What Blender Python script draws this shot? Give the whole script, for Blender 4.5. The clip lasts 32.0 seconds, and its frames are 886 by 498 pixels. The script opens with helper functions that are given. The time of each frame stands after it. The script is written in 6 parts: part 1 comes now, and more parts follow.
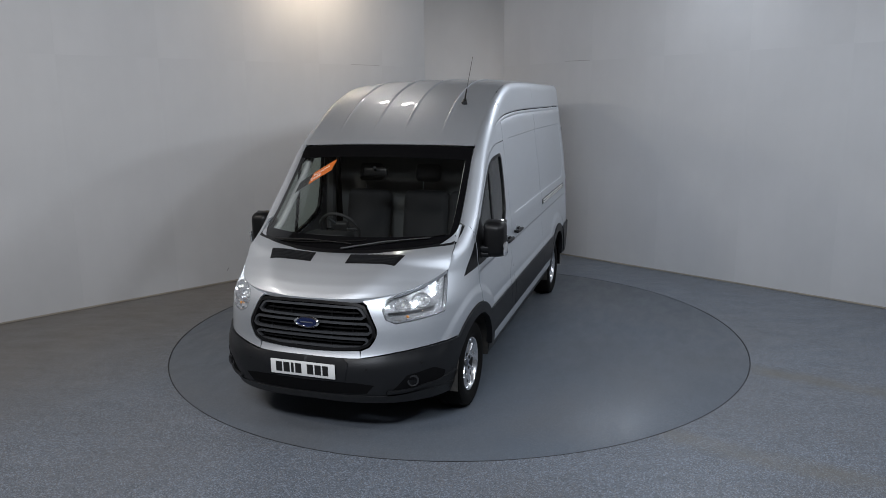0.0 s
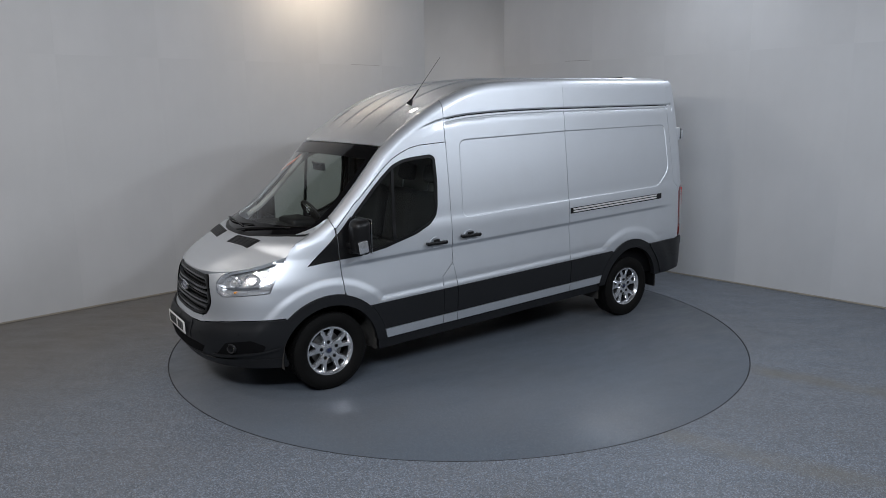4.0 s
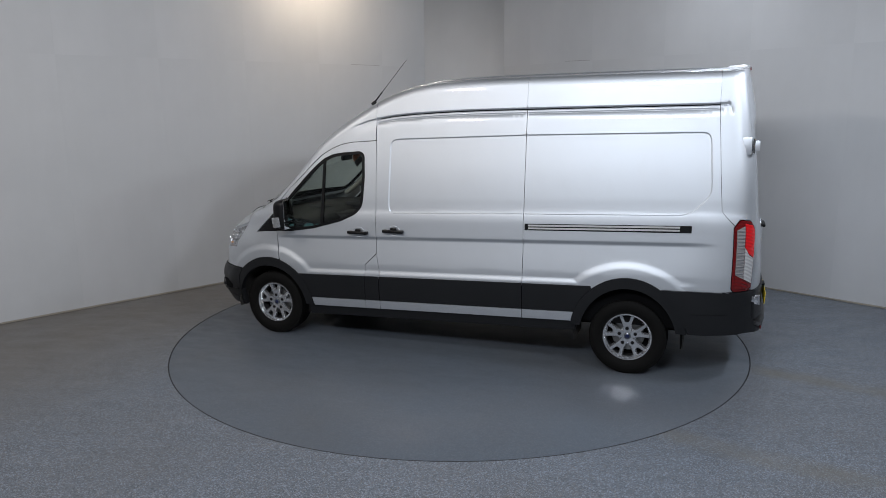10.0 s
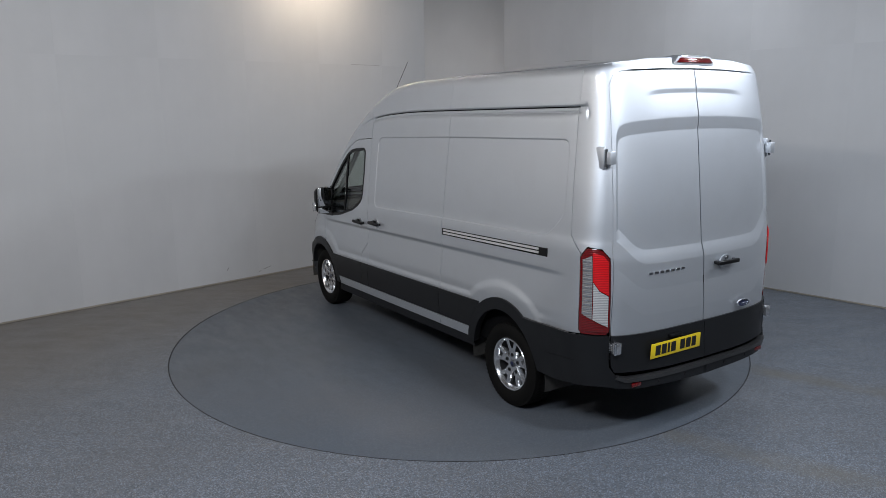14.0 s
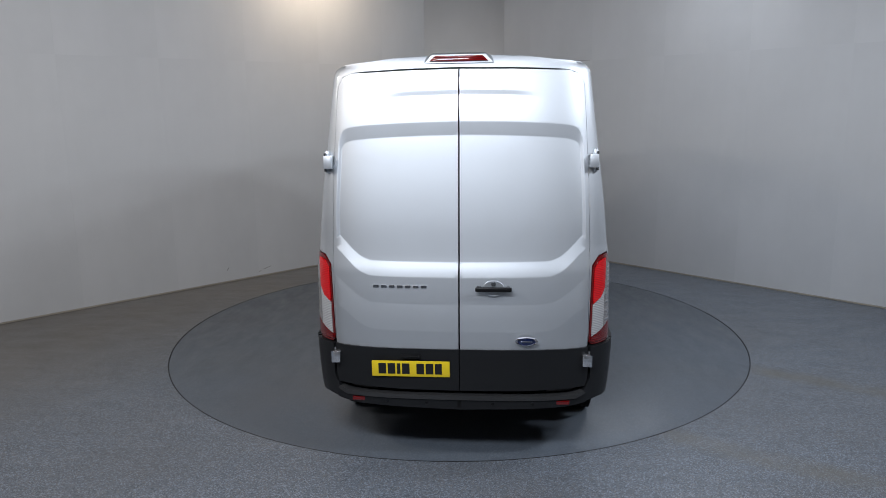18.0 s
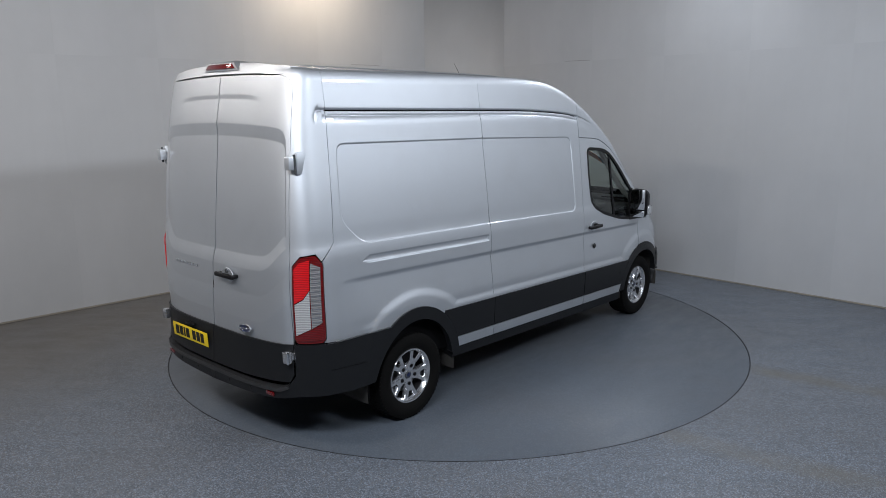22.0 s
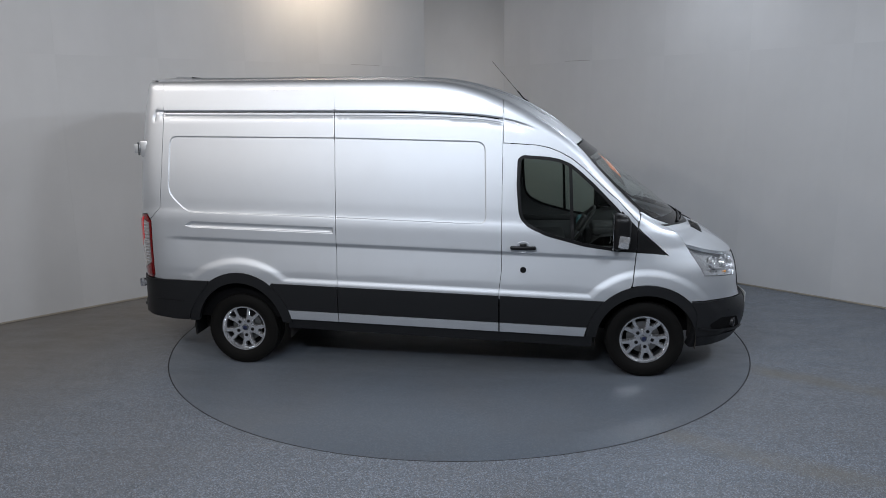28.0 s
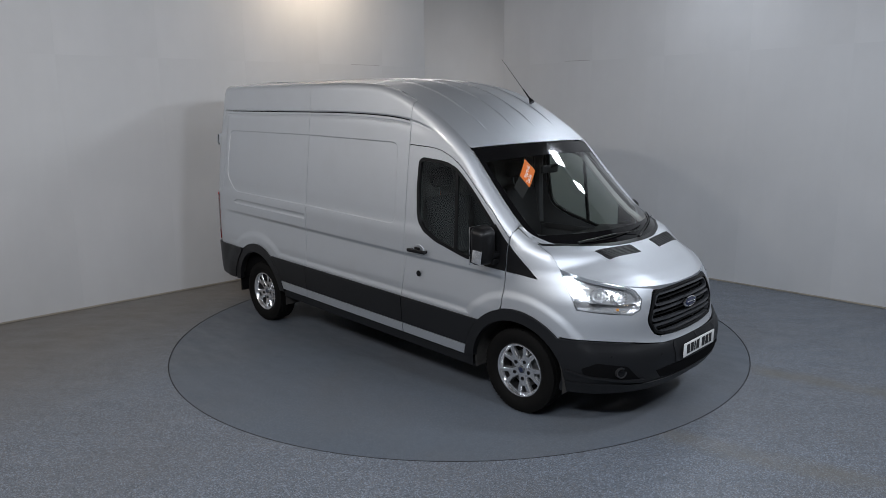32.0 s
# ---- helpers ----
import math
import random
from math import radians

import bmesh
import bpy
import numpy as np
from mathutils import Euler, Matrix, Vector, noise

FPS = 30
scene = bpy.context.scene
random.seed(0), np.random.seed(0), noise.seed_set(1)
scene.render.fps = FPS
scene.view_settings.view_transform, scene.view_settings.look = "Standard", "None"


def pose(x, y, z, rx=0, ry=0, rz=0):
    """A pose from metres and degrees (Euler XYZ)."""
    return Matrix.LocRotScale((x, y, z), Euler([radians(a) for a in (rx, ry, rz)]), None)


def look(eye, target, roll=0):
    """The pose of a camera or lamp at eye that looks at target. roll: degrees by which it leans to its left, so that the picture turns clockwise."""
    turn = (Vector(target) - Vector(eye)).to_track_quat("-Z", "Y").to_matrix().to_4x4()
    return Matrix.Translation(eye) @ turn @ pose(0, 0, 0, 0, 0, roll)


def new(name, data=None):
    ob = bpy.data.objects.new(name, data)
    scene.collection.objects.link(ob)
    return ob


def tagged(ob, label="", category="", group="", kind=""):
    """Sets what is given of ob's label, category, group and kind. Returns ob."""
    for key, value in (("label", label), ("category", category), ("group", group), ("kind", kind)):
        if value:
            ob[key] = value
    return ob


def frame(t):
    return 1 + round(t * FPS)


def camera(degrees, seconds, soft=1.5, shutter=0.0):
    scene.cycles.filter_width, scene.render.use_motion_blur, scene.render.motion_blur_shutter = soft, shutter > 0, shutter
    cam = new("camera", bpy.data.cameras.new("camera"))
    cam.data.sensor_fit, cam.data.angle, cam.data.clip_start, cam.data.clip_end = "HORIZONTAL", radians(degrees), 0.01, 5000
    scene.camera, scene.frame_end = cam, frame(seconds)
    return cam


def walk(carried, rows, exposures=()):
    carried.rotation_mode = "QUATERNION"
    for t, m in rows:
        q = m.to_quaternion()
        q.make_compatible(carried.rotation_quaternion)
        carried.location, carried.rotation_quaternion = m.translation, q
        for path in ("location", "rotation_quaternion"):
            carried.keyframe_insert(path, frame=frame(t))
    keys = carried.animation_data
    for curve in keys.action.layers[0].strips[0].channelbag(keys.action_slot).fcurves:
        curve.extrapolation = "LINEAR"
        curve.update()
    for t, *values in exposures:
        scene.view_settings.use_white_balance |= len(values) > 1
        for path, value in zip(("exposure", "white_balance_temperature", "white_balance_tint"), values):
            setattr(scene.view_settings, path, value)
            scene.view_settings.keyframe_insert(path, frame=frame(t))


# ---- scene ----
# ---------------------------------------------------------------- camera
cam = camera(64.0, 32.0, soft=0.75)
eye = pose(0, -7.48, 2.407, 90 - 11.315, 0, 0.99) @ pose(0, 0, 0, 0, 0, -0.78)
walk(cam, [(0, eye), (32, eye)])

# ---------------------------------------------------------------- light
world = bpy.data.worlds.new("studio_world")
scene.world = world
world.use_nodes = True
world.node_tree.nodes["Background"].inputs[0].default_value = (0.5, 0.55, 0.62, 1)
world.node_tree.nodes["Background"].inputs[1].default_value = 0.02
scene.view_settings.exposure = 0.11
# every studio lamp: place, aim, width, height, watts, colour
COOL, NEUTRAL, WARM = (0.838, 0.900, 1.0), (1.0, 0.93, 0.875), (1.0, 0.80, 0.58)
LAMPS = [
    ("key_panel", (4.7, -2.5, 4.15), (0.0, 0.0, 0.9), 0.75, 0.3, 70, COOL),
    ("key_panel", (3.2, -5.3, 4.30), (0.0, 0.0, 0.9), 0.75, 0.3, 83, COOL),
    ("front_panel", (-1.2, -7.0, 4.62), (0.0, 0.0, 0.7), 2.4, 0.5, 190, COOL),
    ("fill_panel", (-3.6, -5.0, 4.30), (-0.6, 0.0, 0.6), 0.6, 0.25, 50, NEUTRAL),
    ("fill_panel", (-4.8, -2.4, 4.15), (-0.6, 0.0, 0.6), 0.6, 0.25, 35, NEUTRAL),
    ("side_panel", (3.15, 1.85, 4.60), (0.2, 0.0, 0.8), 0.36, 0.2, 18, COOL),
    ("side_panel", (3.75, 1.35, 4.60), (0.2, 0.0, 0.8), 0.36, 0.2, 18, COOL),
    ("ceiling_spot", (-1.35, 1.50, 4.62), (-0.6, 0.0, 1.0), 0.18, 0.12, 4, NEUTRAL),
    ("ceiling_spot", (-0.95, 1.10, 4.62), (-0.4, 0.0, 1.0), 0.18, 0.12, 4, NEUTRAL),
    ("wall_spot", (-1.55, 2.75, 4.75), (-2.2, 3.5, 3.7), 0.3, 0.3, 24, WARM),
]


# ---------------------------------------------------------------- materials
def nodes_of(name):
    m = bpy.data.materials.new(name)
    m.use_nodes = True
    return m, m.node_tree.nodes, m.node_tree.links, m.node_tree.nodes["Principled BSDF"]


def put(b, **values):
    for key, value in values.items():
        b.inputs[key.replace("_", " ")].default_value = value


def noise_node(n, l, scale, detail=3.0, rough=0.55, space="Object", stretch=(1, 1, 1)):
    co = n.new("ShaderNodeTexCoord")
    mp = n.new("ShaderNodeMapping")
    mp.inputs["Scale"].default_value = stretch
    tx = n.new("ShaderNodeTexNoise")
    tx.inputs["Scale"].default_value, tx.inputs["Detail"].default_value, tx.inputs["Roughness"].default_value = scale, detail, rough
    l.new(co.outputs[space], mp.inputs[0])
    l.new(mp.outputs[0], tx.inputs["Vector"])
    return tx.outputs["Fac"]


def ramp(n, l, src, stops):
    r = n.new("ShaderNodeValToRGB")
    r.color_ramp.elements[0].position, r.color_ramp.elements[0].color = stops[0][0], (*stops[0][1], 1)
    r.color_ramp.elements[1].position, r.color_ramp.elements[1].color = stops[-1][0], (*stops[-1][1], 1)
    for p, c in stops[1:-1]:
        r.color_ramp.elements.new(p).color = (*c, 1)
    l.new(src, r.inputs[0])
    return r.outputs[0]


def mix(n, l, fac, a, b, mode="MIX"):
    m = n.new("ShaderNodeMix")
    m.data_type, m.blend_type = "RGBA", mode
    for sock, v in ((m.inputs[0], fac), (m.inputs[6], a), (m.inputs[7], b)):
        if isinstance(v, (int, float)):
            sock.default_value = v
        elif isinstance(v, tuple):
            sock.default_value = (*v, 1)
        else:
            l.new(v, sock)
    return m.outputs[2]


def bump(n, l, b, src, strength, dist):
    u = n.new("ShaderNodeBump")
    u.inputs["Strength"].default_value, u.inputs["Distance"].default_value = strength, dist
    l.new(src, u.inputs["Height"])
    l.new(u.outputs[0], b.inputs["Normal"])


def plain(name, colour, rough, metal=0.0, grain=0.0, scale=60.0, vary=0.12, **more):
    """A surface with slight variation of tone at two scales and, with grain, a fine relief."""
    m, n, l, b = nodes_of(name)
    big = noise_node(n, l, 3.0, 4)
    fine = noise_node(n, l, scale, 3)
    both = mix(n, l, 0.5, big, fine)
    lo, hi = tuple(c * (1 - vary) for c in colour), tuple(min(1, c * (1 + vary)) for c in colour)
    l.new(ramp(n, l, both, [(0.3, lo), (0.7, hi)]), b.inputs["Base Color"])
    put(b, Roughness=rough, Metallic=metal, **more)
    if grain:
        bump(n, l, b, fine, grain, 0.002)
    return m


def floor_material(name, tint, gloss, tracks=False, spark=0.65):
    """Speckled safety vinyl: fine flakes, soft scuffs, faint brown tyre marks."""
    m, n, l, b = nodes_of(name)
    flake = noise_node(n, l, 58, 4, 0.85)
    co0 = n.new("ShaderNodeTexCoord")
    cells = n.new("ShaderNodeTexVoronoi")
    cells.inputs["Scale"].default_value = 150.0
    l.new(co0.outputs["Object"], cells.inputs["Vector"])
    pick = n.new("ShaderNodeSeparateColor")
    l.new(cells.outputs["Color"], pick.inputs[0])
    dirt = noise_node(n, l, 0.55, 5, 0.6)
    scuff = noise_node(n, l, 2.6, 5, 0.65, stretch=(1.0, 2.2, 1))
    k = spark

    def chip(f):
        return tuple(c * (1 + (f - 1) * k) for c in tint)
    base = ramp(n, l, pick.outputs[0], [(0.0, chip(0.25)), (0.16, chip(0.45)), (0.24, chip(0.9)), (0.74, chip(1.05)), (0.80, chip(1.9)), (0.95, chip(2.5))])
    base = mix(n, l, ramp(n, l, pick.outputs[1], [(0.88, (0, 0, 0)), (0.93, (0.6 * k,) * 3)]), base, (0.30, 0.25, 0.20))
    base = mix(n, l, mix(n, l, 0.16, (0, 0, 0), flake), base, tuple(c * 0.55 for c in tint))
    base = mix(n, l, ramp(n, l, dirt, [(0.42, (0, 0, 0)), (0.75, (0.35, 0.35, 0.35))]), base, (0.120, 0.108, 0.096))
    if tracks:
        co = n.new("ShaderNodeTexCoord")

        def dot(x, y):
            v = n.new("ShaderNodeVectorMath")
            v.operation = "DOT_PRODUCT"
            v.inputs[1].default_value = (x, y, 0)
            l.new(co.outputs["Object"], v.inputs[0])
            return v.outputs["Value"]

        def math2(op, a, b):
            m2 = n.new("ShaderNodeMath")
            m2.operation = op
            for sock, v in zip(m2.inputs, (a, b)):
                if isinstance(v, (int, float)):
                    sock.default_value = v
                else:
                    l.new(v, sock)
            return m2.outputs[0]
        across, ahead = dot(0.55, 0.835), dot(0.835, -0.55)
        near = math2("MINIMUM", math2("ABSOLUTE", math2("SUBTRACT", across, 0.47), 0), math2("ABSOLUTE", math2("SUBTRACT", across, -1.27), 0))
        band = ramp(n, l, math2("MULTIPLY", near, 3.0), [(0.15, (1, 1, 1)), (0.55, (0, 0, 0))])
        only = ramp(n, l, math2("MULTIPLY", ahead, 0.2), [(0.42, (0, 0, 0)), (0.56, (1, 1, 1))])
        worn = ramp(n, l, noise_node(n, l, 1.7, 4), [(0.35, (0.15, 0.15, 0.15)), (0.65, (0.62, 0.62, 0.62))])
        stain = mix(n, l, 1.0, mix(n, l, 1.0, band, only, "MULTIPLY"), worn, "MULTIPLY")
        base = mix(n, l, stain, base, (0.155, 0.140, 0.110))
        # warm light near the wall on one side, painted in as patchy brown
        side = ramp(n, l, math2("MULTIPLY", dot(-0.80, 0.60), 0.2), [(0.24, (0, 0, 0)), (0.62, (0.75, 0.75, 0.75))])
        patchy = ramp(n, l, noise_node(n, l, 0.9, 4), [(0.25, (0.55, 0.55, 0.55)), (0.7, (1, 1, 1))])
        base = mix(n, l, mix(n, l, 1.0, side, patchy, "MULTIPLY"), base, (0.168, 0.147, 0.122))
    l.new(base, b.inputs["Base Color"])
    rgh = ramp(n, l, scuff, [(0.3, (gloss - 0.06,) * 3), (0.7, (gloss + 0.10,) * 3)])
    l.new(rgh, b.inputs["Roughness"])
    put(b, Specular_IOR_Level=0.4)
    bump(n, l, b, flake, 0.035, 0.001)
    return m


def wall_material():
    m, n, l, b = nodes_of("painted_board")
    big = noise_node(n, l, 0.8, 4)
    streak = noise_node(n, l, 5, 4, 0.6, stretch=(1, 1, 0.25))
    roller = noise_node(n, l, 220, 2)
    tone = mix(n, l, 0.2, big, streak)
    l.new(ramp(n, l, tone, [(0.3, (0.50, 0.507, 0.515)), (0.7, (0.565, 0.57, 0.578))]), b.inputs["Base Color"])
    put(b, Roughness=0.62, Specular_IOR_Level=0.35)
    bump(n, l, b, roller, 0.10, 0.0008)
    return m


FLOOR = floor_material("floor_vinyl", (0.134, 0.153, 0.181), 0.40, True, spark=0.72)
DISC = floor_material("turntable_vinyl", (0.106, 0.124, 0.148), 0.37, spark=0.20)
WALL = wall_material()
BACKWALL = plain("grey_blockwork_paint", (0.30, 0.304, 0.312), 0.75, 0, 0.3, 30, 0.2)
CEIL = plain("ceiling_paint", (0.075, 0.063, 0.052), 0.8)
SKIRT = plain("skirting_sealant", (0.30, 0.275, 0.23), 0.7, vary=0.3)
STEEL = plain("dark_steel", (0.06, 0.06, 0.065), 0.5, 0.8)


# ---------------------------------------------------------------- mesh helpers
def mesh_from(name, verts, faces, mat, smooth=False):
    me = bpy.data.meshes.new(name)
    me.from_pydata([tuple(v) for v in verts], [], faces)
    me.validate()
    me.materials.append(mat)
    if smooth:
        me.polygons.foreach_set("use_smooth", [True] * len(me.polygons))
    return me


def part(name, bm, material, parent, label="", smooth=True, sharp=38):
    """Links a bmesh as one mesh object under a thing or a part."""
    me = bpy.data.meshes.new(name)
    bmesh.ops.recalc_face_normals(bm, faces=bm.faces)
    bm.to_mesh(me)
    bm.free()
    me.materials.append(material)
    if smooth:
        me.polygons.foreach_set("use_smooth", [True] * len(me.polygons))
        me.set_sharp_from_angle(angle=radians(sharp))
    ob = new(name, me)
    ob.parent = parent
    if label:
        tagged(ob, label)
    return ob


def box_bm(size, at=(0, 0, 0), bevel=0.0, seg=2, turn=None):
    bm = bmesh.new()
    bmesh.ops.create_cube(bm, size=1)
    bmesh.ops.scale(bm, vec=size, verts=bm.verts)
    if bevel:
        bmesh.ops.bevel(bm, geom=bm.edges[:], offset=bevel, segments=seg, affect="EDGES", profile=0.5)
    if turn:
        bmesh.ops.transform(bm, matrix=turn, verts=bm.verts)
    bmesh.ops.translate(bm, vec=at, verts=bm.verts)
    return bm


def merge_bm(*parts):
    out = bmesh.new()
    for b in parts:
        me = bpy.data.meshes.new("tmp")
        b.to_mesh(me)
        b.free()
        out.from_mesh(me)
        bpy.data.meshes.remove(me)
    return out


def lathe_bm(profile, axis="y", steps=48, closed=False):
    """Turns a profile of (radius, offset along the axis) about that axis."""
    bm = bmesh.new()
    rings = []
    for k in range(steps):
        a = 2 * math.pi * k / steps
        ring = []
        for r, o in profile:
            c, s = r * math.cos(a), r * math.sin(a)
            ring.append(bm.verts.new((c, o, s) if axis == "y" else ((c, s, o) if axis == "z" else (o, c, s))))
        rings.append(ring)
    n = len(profile)
    for k in range(steps):
        a, b = rings[k], rings[(k + 1) % steps]
        for j in range(n if closed else n - 1):
            j2 = (j + 1) % n
            bm.faces.new((a[j], a[j2], b[j2], b[j]))
    bmesh.ops.remove_doubles(bm, verts=bm.verts, dist=1e-5)
    return bm


def tube_bm(points, radius, sides=8):
    """A round bar along a line of points; radius may be a list."""
    bm = bmesh.new()
    pts = [Vector(p) for p in points]
    rings = []
    for i, p in enumerate(pts):
        d = (pts[min(i + 1, len(pts) - 1)] - pts[max(i - 1, 0)]).normalized()
        q = d.orthogonal().normalized() if abs(d.z) > 0.95 else d.cross(Vector((0, 0, 1))).normalized()
        w = d.cross(q).normalized()
        r = radius[i] if isinstance(radius, (list, tuple)) else radius
        rings.append([bm.verts.new(p + (q * math.cos(2 * math.pi * k / sides) + w * math.sin(2 * math.pi * k / sides)) * r) for k in range(sides)])
    for a, b in zip(rings, rings[1:]):
        for k in range(sides):
            bm.faces.new((a[k], a[(k + 1) % sides], b[(k + 1) % sides], b[k]))
    bm.faces.new(rings[0][::-1])
    bm.faces.new(rings[-1])
    return bm


# ---------------------------------------------------------------- room
ROOM_H = 5.0
S2 = math.sqrt(0.5)
RADIUS = 2.982  # turntable
CENTRE = (0.010, 0.025)


def structure(name, label, me):
    return tagged(new(name, me), label, kind="structure")


# the floor is a sheet with a round hole for the turntable
def floor_sheet():
    bm = bmesh.new()
    N = 128
    half = 11.0
    inner, outer = [], []
    for k in range(N):
        a = 2 * math.pi * k / N
        c, s = math.cos(a), math.sin(a)
        inner.append(bm.verts.new((CENTRE[0] + c * (RADIUS + 0.003), CENTRE[1] + s * (RADIUS + 0.003), 0)))
        f = half / max(abs(c), abs(s))
        outer.append(bm.verts.new((c * f, s * f, 0)))
    pit = [bm.verts.new((v.co.x, v.co.y, -0.12)) for v in inner]
    for k in range(N):
        j = (k + 1) % N
        bm.faces.new((inner[k], outer[k], outer[j], inner[j]))
        bm.faces.new((pit[k], inner[k], inner[j], pit[j]))
    bm.faces.new(pit)
    me = bpy.data.meshes.new("floor")
    bm.to_mesh(me)
    bm.free()
    me.materials.append(FLOOR)
    return structure("floor", "blue-grey speckled vinyl studio floor with faint tyre marks", me)


floor_sheet()

# the turntable
turntable = tagged(new("turntable"), "round grey vinyl-covered vehicle turntable flush with the floor", "turntable")
bm = lathe_bm([(0.0, 0.0), (0.5, 0.0), (1.5, 0.0), (RADIUS - 0.012, 0.0), (RADIUS - 0.006, -0.004), (RADIUS - 0.006, -0.09)], "z", 160)
part("deck", bm, DISC, turntable)
bm = lathe_bm([(RADIUS - 0.006, 0.0005), (RADIUS + 0.0005, 0.0005), (RADIUS + 0.0005, -0.05), (RADIUS - 0.006, -0.05)], "z", 160, True)
part("edge_strip", bm, STEEL, turntable, "thin dark metal edge of the turntable")


# walls of painted boards, 1.2 m wide, two courses, meeting in a rounded corner
def wall_run(name, label, start, end, shift, low=3.07, mat=WALL):
    """A straight wall from start to end (floor points, seen from inside left to right), split into boards."""
    a, b = Vector((*start, 0)), Vector((*end, 0))
    d = (b - a).normalized()
    nrm = Vector((-d.y, d.x, 0))  # outwards
    length = (b - a).length
    back = bmesh.new()
    vs = [a + nrm * 0.012, b + nrm * 0.012, b + nrm * 0.16, a + nrm * 0.16]
    lo = [back.verts.new((v.x, v.y, -0.05)) for v in vs]
    hi = [back.verts.new((v.x, v.y, ROOM_H)) for v in vs]
    back.faces.new(lo[::-1])
    back.faces.new(hi)
    for k in range(4):
        back.faces.new((lo[k], lo[(k + 1) % 4], hi[(k + 1) % 4], hi[k]))
    me = bpy.data.meshes.new(name)
    back.to_mesh(me)
    back.free()
    me.materials.append(mat)
    wall = structure(name, label, me)
    cuts = [0.0]
    x = shift % 1.2
    while x < length - 0.05:
        if x > 0.05:
            cuts.append(x)
        x += 1.2
    cuts.append(length)
    turn = Matrix((( d.x, nrm.x, 0, 0), (d.y, nrm.y, 0, 0), (0, 0, 1, 0), (0, 0, 0, 1)))
    shapes = {}
    for z0, z1 in ((0.012, low), (low, ROOM_H)):
        for p, q in zip(cuts, cuts[1:]):
            size = (round(q - p - 0.0003, 4), 0.011, round(z1 - z0 - 0.0003, 4))
            if size not in shapes:
                bm = box_bm(size, bevel=0.0001, seg=1)
                m2 = bpy.data.meshes.new("board")
                bm.to_mesh(m2)
                bm.free()
                m2.materials.append(mat)
                shapes[size] = m2
            ob = new("board", shapes[size])
            at = a + d * ((p + q) / 2) + nrm * 0.0065
            ob.matrix_world = Matrix.Translation((at.x, at.y, (z0 + z1) / 2)) @ turn
            ob.parent = wall
    skirt = box_bm((length, 0.014, 0.022), bevel=0.004, seg=1)
    bmesh.ops.transform(skirt, matrix=Matrix.Translation(((a + b) / 2 - nrm * 0.006) + Vector((0, 0, 0.0112))) @ turn, verts=skirt.verts)
    me = bpy.data.meshes.new("baseboard")
    skirt.to_mesh(me)
    skirt.free()
    me.materials.append(SKIRT)
    structure("baseboard", "narrow tan sealant strip along the foot of the wall", me)


def along(side, a, d):
    return (a * S2 - d * S2, a * S2 + d * S2) if side == "L" else (a * S2 + d * S2, -a * S2 + d * S2)


R_C = 0.95
left_far, left_near = along("L", 4.07 - R_C, 3.80), along("L", -7.6, 4.10)
right_far, right_near = along("R", -3.80 + R_C, 4.07), along("R", 7.6, 4.07)
wall_run("wall_left", "pale grey painted board studio wall", left_near, left_far, 7.6 - 1.38)
wall_run("wall_right", "pale grey painted board studio wall", right_far, right_near, 3.80 - R_C + 0.10)
back = (0.0, -11.0)
wall_run("wall_back_right", "grey painted board studio wall", right_near, back, 0.4, mat=BACKWALL)
wall_run("wall_back_left", "grey painted board studio wall", back, left_near, 0.4, mat=BACKWALL)


def corner_wall():
    """The rounded corner between the two walls."""
    p0, p3 = Vector((*left_far, 0)), Vector((*right_far, 0))
    d0 = (p0 - Vector((*left_near, 0))).normalized()
    d1 = (p3 - Vector((*right_near, 0))).normalized()
    k = R_C * 0.5523
    p1, p2 = p0 + d0 * k, p3 + d1 * k
    pts = []
    for i in range(25):
        t = i / 24
        pts.append(p0 * (1 - t) ** 3 + p1 * 3 * t * (1 - t) ** 2 + p2 * 3 * t * t * (1 - t) + p3 * t ** 3)
    bm = bmesh.new()
    rows = []
    for z in (-0.05, ROOM_H):
        rows.append([bm.verts.new((p.x, p.y, z)) for p in pts])
    out = []
    for z in (-0.05, ROOM_H):
        row = []
        for i, p in enumerate(pts):
            t = (pts[min(i + 1, 24)] - pts[max(i - 1, 0)]).normalized()
            row.append(bm.verts.new((p.x - t.y * 0.14, p.y + t.x * 0.14, z)))
        out.append(row)
    for i in range(24):
        bm.faces.new((rows[0][i], rows[0][i + 1], rows[1][i + 1], rows[1][i])).smooth = True
        bm.faces.new((out[0][i + 1], out[0][i], out[1][i], out[1][i + 1]))
        bm.faces.new((rows[1][i], rows[1][i + 1], out[1][i + 1], out[1][i]))
    me = bpy.data.meshes.new("wall_corner")
    bm.to_mesh(me)
    bm.free()
    me.materials.append(WALL)
    structure("wall_corner", "rounded pale grey painted wall corner", me)
    strip = bmesh.new()
    prev = None
    for i, p in enumerate(pts):
        t = (pts[min(i + 1, 24)] - pts[max(i - 1, 0)]).normalized()
        q = Vector((t.y, -t.x, 0))
        ring = [strip.verts.new(v) for v in (p, p + q * 0.013, p + q * 0.013 + Vector((0, 0, 0.018)), p + Vector((0, 0, 0.022)))]
        if prev:
            for j in range(4):
                strip.faces.new((prev[j], prev[(j + 1) % 4], ring[(j + 1) % 4], ring[j]))
        prev = ring
    me = bpy.data.meshes.new("baseboard")
    strip.to_mesh(me)
    strip.free()
    me.materials.append(SKIRT)
    structure("baseboard", "narrow tan sealant strip along the rounded corner", me)


